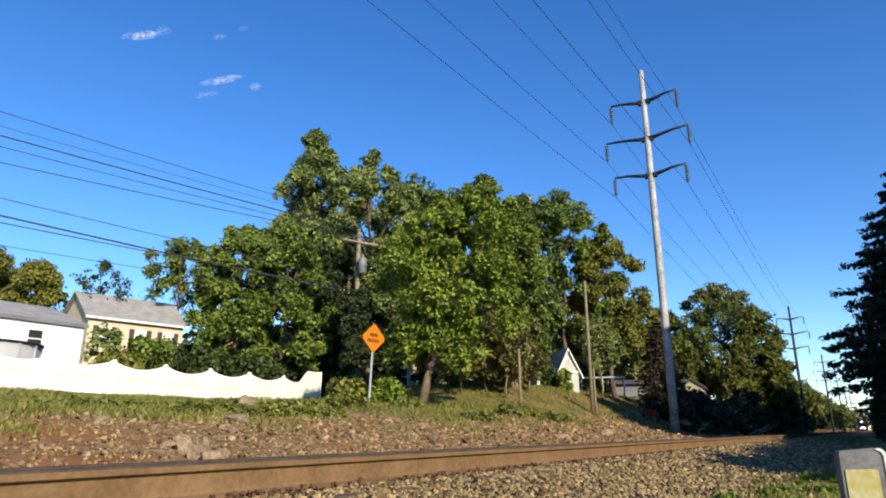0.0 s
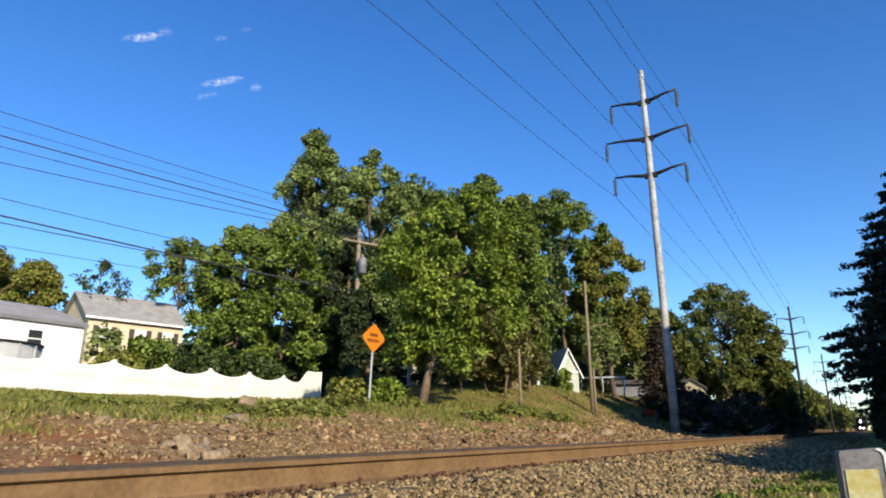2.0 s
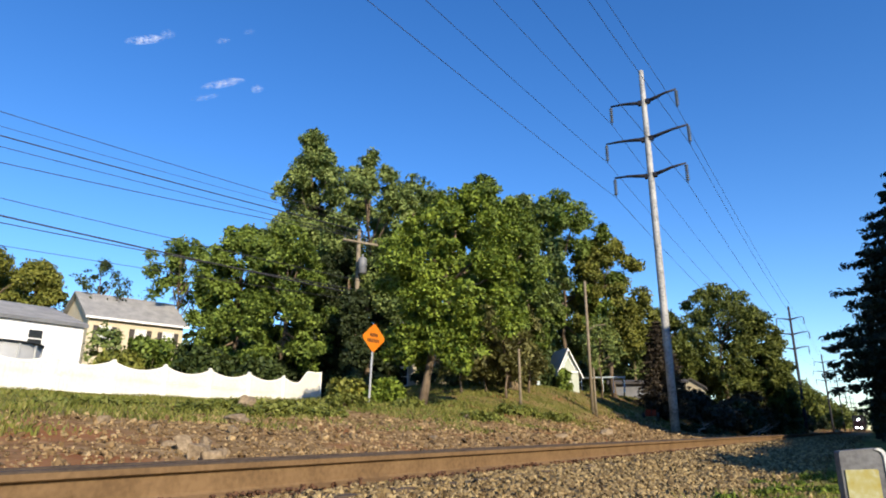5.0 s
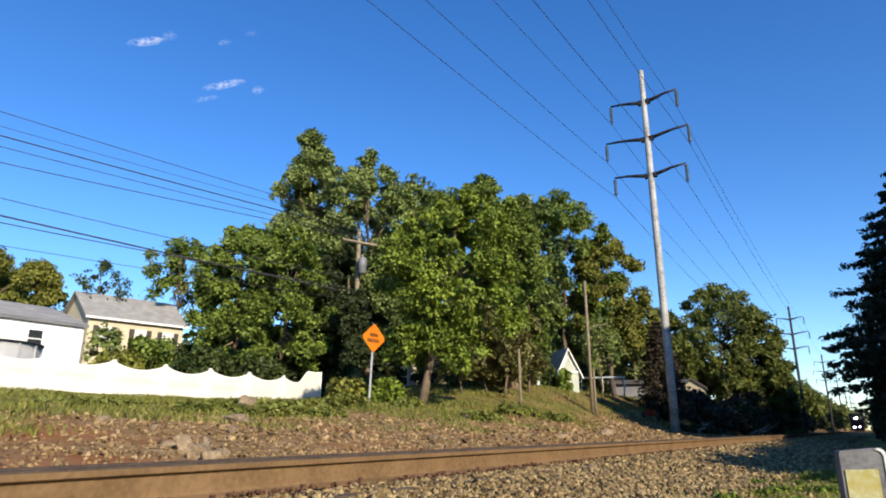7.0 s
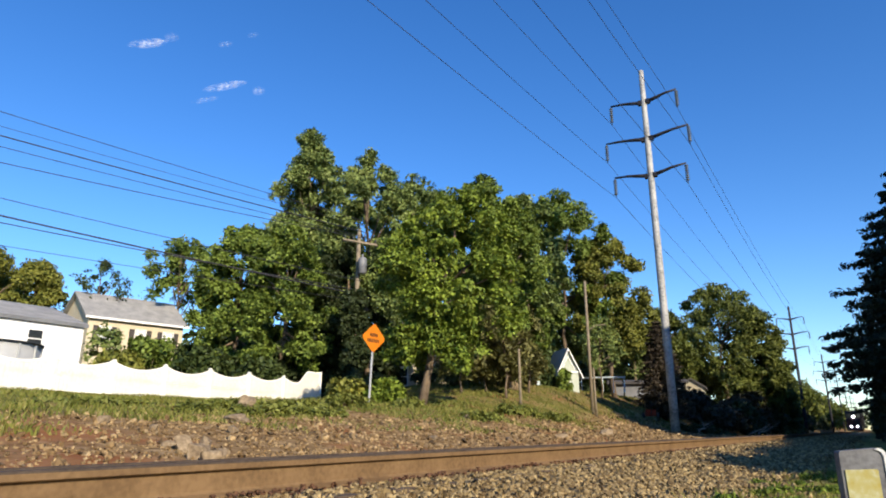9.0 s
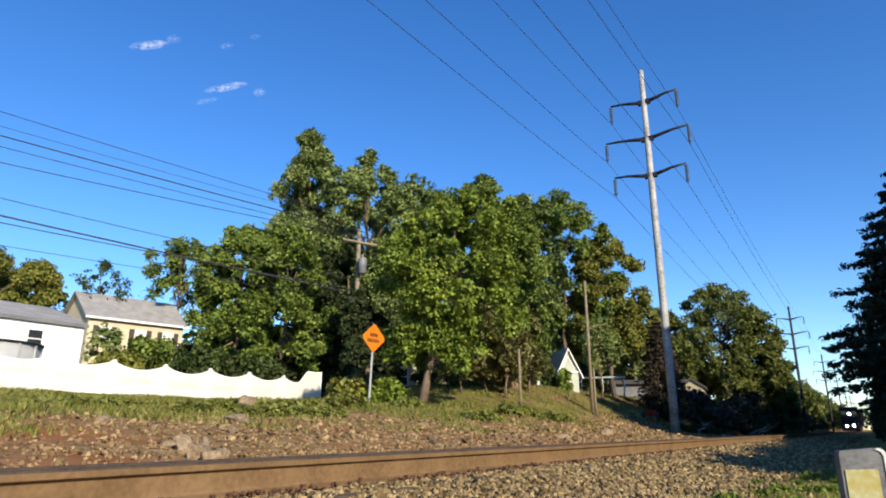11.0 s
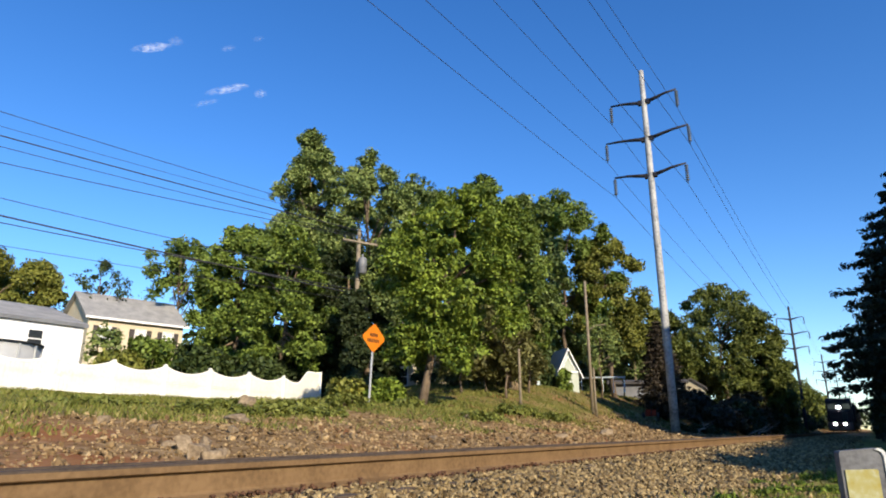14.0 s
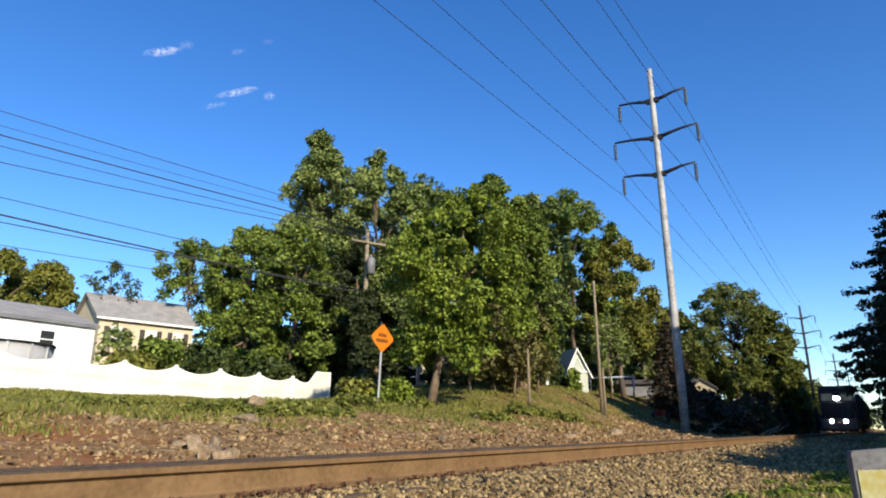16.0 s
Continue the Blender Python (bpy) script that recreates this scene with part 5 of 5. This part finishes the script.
# ---------- train ----------
def locomotive():
    th = empty("locomotive", pose(330, 3.735, -0.03), "dark diesel locomotive with three bright headlights", "locomotive")
    part("frame", boxed(0.3, -1.5, 0.75, 19.5, 1.5, 1.3, bevel=0.05), LOCO_DARK, th)
    part("nose", boxed(0.9, -1.35, 1.3, 2.4, 1.35, 2.8, bevel=0.12), LOCO_RED, th, "maroon low nose")
    cab = part("cab", prism([(2.4, 1.3), (5.0, 1.3), (5.0, 4.45), (2.7, 4.45), (2.4, 4.1)], (-1.5, 1.5)), LOCO_DARK, th)
    for s in (-1, 1):
        part("windscreen", boxed(2.385, s * 0.8 - 0.5, 3.0, 2.397, s * 0.8 + 0.5, 3.7), GLASS, cab)
        part("side_window", boxed(3.0, s * 1.505 - 0.003, 3.0, 4.3, s * 1.505 + 0.003, 3.7), GLASS, cab)
    part("hood", boxed(5.0, -1.0, 1.3, 19.0, 1.0, 4.2, bevel=0.12), LOCO_DARK, th)
    part("fuel_tank", boxed(7.5, -1.35, 0.25, 12.0, 1.35, 0.75, bevel=0.1), LOCO_DARK, th)
    part("pilot", prism([(0.3, 0.15), (0.55, 0.15), (0.6, 1.3), (0.2, 1.3), (0.05, 0.3)], (-1.45, 1.45)), LOCO_DARK, th, "dark snowplough pilot")
    part("coupler", boxed(-0.35, -0.15, 0.75, 0.2, 0.15, 1.0, bevel=0.04), SPIKE, th)
    hb = part("headlight_box", boxed(2.12, -0.33, 3.02, 2.42, 0.33, 3.48, bevel=0.04), LOCO_GREY, th)
    for s in (-1, 1):
        l = part("headlight", lathe([(0.14, 0), (0.14, 0.05), (0.02, 0.06)], 16), LAMP_GLOW, hb, "bright white headlight")
        l.matrix_basis = pose(2.12, s * 0.1, 3.25, 0, -90, 0)
        d = part("ditch_light", lathe([(0.15, 0), (0.15, 0.08), (0.02, 0.09)], 16), LAMP_GLOW, th, "bright white ditch light")
        d.matrix_basis = pose(0.18, s * 0.57, 1.03, 0, -90, 0)
        part("handrail", tube([(0.35, s * 1.4, 1.3), (0.35, s * 1.4, 2.4), (0.9, s * 1.42, 2.4), (2.4, s * 1.45, 2.5)], 0.025, 6), LOCO_GREY, th)
        part("step", boxed(0.35, s * 1.2 - 0.22, 0.4, 0.75, s * 1.2 + 0.22, 0.46), LOCO_GREY, th)
    door = part("nose_door", boxed(0.86, -0.95, 1.35, 0.897, -0.35, 2.75, bevel=0.01), LOCO_GREY, th, "grey framed nose door")
    part("door_panel", boxed(0.84, -0.88, 1.45, 0.857, -0.42, 2.65), LOCO_DARK, door)
    part("number_board", boxed(2.36, -0.95, 4.2, 2.5, 0.95, 4.4, bevel=0.02), LOCO_GREY, th)
    wheel = lathe([(0.08, -0.07), (0.5, -0.07), (0.53, 0.05), (0.5, 0.07), (0.08, 0.07)], 24)
    me = bpy.data.meshes.new("wheel")
    wheel.to_mesh(me)
    wheel.free()
    me.materials.append(SPIKE)
    for bx0 in (3.4, 15.6):
        part("truck_frame", boxed(bx0 - 1.6, -1.2, 0.45, bx0 + 1.6, 1.2, 0.8, bevel=0.05), LOCO_DARK, th)
        for dx in (-1.2, 1.2):
            for s in (-1, 1):
                w = new("wheel", me)
                w.parent = th
                w.matrix_basis = pose(bx0 + dx, s * 0.735, 0.53, 90)
    return th


def wagon():
    th = empty("boxcar", pose(352, 3.735, -0.03), "dark boxcar coupled behind the locomotive", "boxcar", "wagons of the train")
    part("body", boxed(0, -1.5, 1.1, 15.0, 1.5, 4.4, bevel=0.06), LOCO_DARK, th)
    for s in (-1, 1):
        part("door", boxed(6.2, s * 1.53 - 0.03, 1.2, 8.8, s * 1.53 + 0.03, 4.2, bevel=0.01), LOCO_RED, th)
    part("coupler", boxed(-0.6, -0.15, 0.75, 0.1, 0.15, 1.0, bevel=0.04), SPIKE, th)
    for bx0 in (2.2, 12.8):
        part("truck_frame", boxed(bx0 - 1.3, -1.1, 0.4, bx0 + 1.3, 1.1, 1.1, bevel=0.05), LOCO_DARK, th)
        for dx in (-0.85, 0.85):
            for s in (-1, 1):
                w = part("wheel", lathe([(0.08, -0.07), (0.42, -0.07), (0.45, 0.05), (0.42, 0.07), (0.08, 0.07)], 20), SPIKE, th)
                w.matrix_basis = pose(bx0 + dx, s * 0.735, 0.45, 90)
    return th


TRAIN = [(locomotive(), 0.0)]
first = wagon()
TRAIN.append((first, 20.4))
for k in range(2):
    TRAIN.append((copy_thing(first, pose(370 + 16 * k, 3.735, -0.03)), 36.2 + 15.8 * k))


# ---------- what moves ----------
TRAIN_X = ((0.0, 292.0), (4.0, 239.5), (7.0, 199.0), (9.0, 172.0), (11.5, 137.5), (12.5, 123.5), (13.5, 109.3), (14.5, 94.7), (15.5, 79.8), (16.0, 72.2))


def motions():
    for ob, back in TRAIN:
        walk(ob, [(t, pose(0, 0, 0, 0, 0, LINE) @ pose(x + back, 3.735, -0.03)) for t, x in TRAIN_X])
    for ob, b0, e0, b1, e1 in CLOUDS:
        g = 16.0 / 15.5
        walk(ob, [(0, cloud_pose(b0, e0)), (16.0, cloud_pose(b0 + (b1 - b0) * g, e0 + (e1 - e0) * g))])
    for ob, b, at, most in SWAY:
        rows = []
        for t, k in ((0, 0.0), (1.5, -0.06), (3.5, 0.12), (5.2, 0.5), (7.0, 0.85), (9.0, 0.95), (11.0, 1.05), (12.5, 1.0), (14.5, 0.8), (16.0, 0.75)):
            a = most * k
            rows.append((t, pose(at.x, at.y, at.z, -a * math.cos(radians(b)), -a * math.sin(radians(b)), 0)))
        walk(ob, rows)


motions()
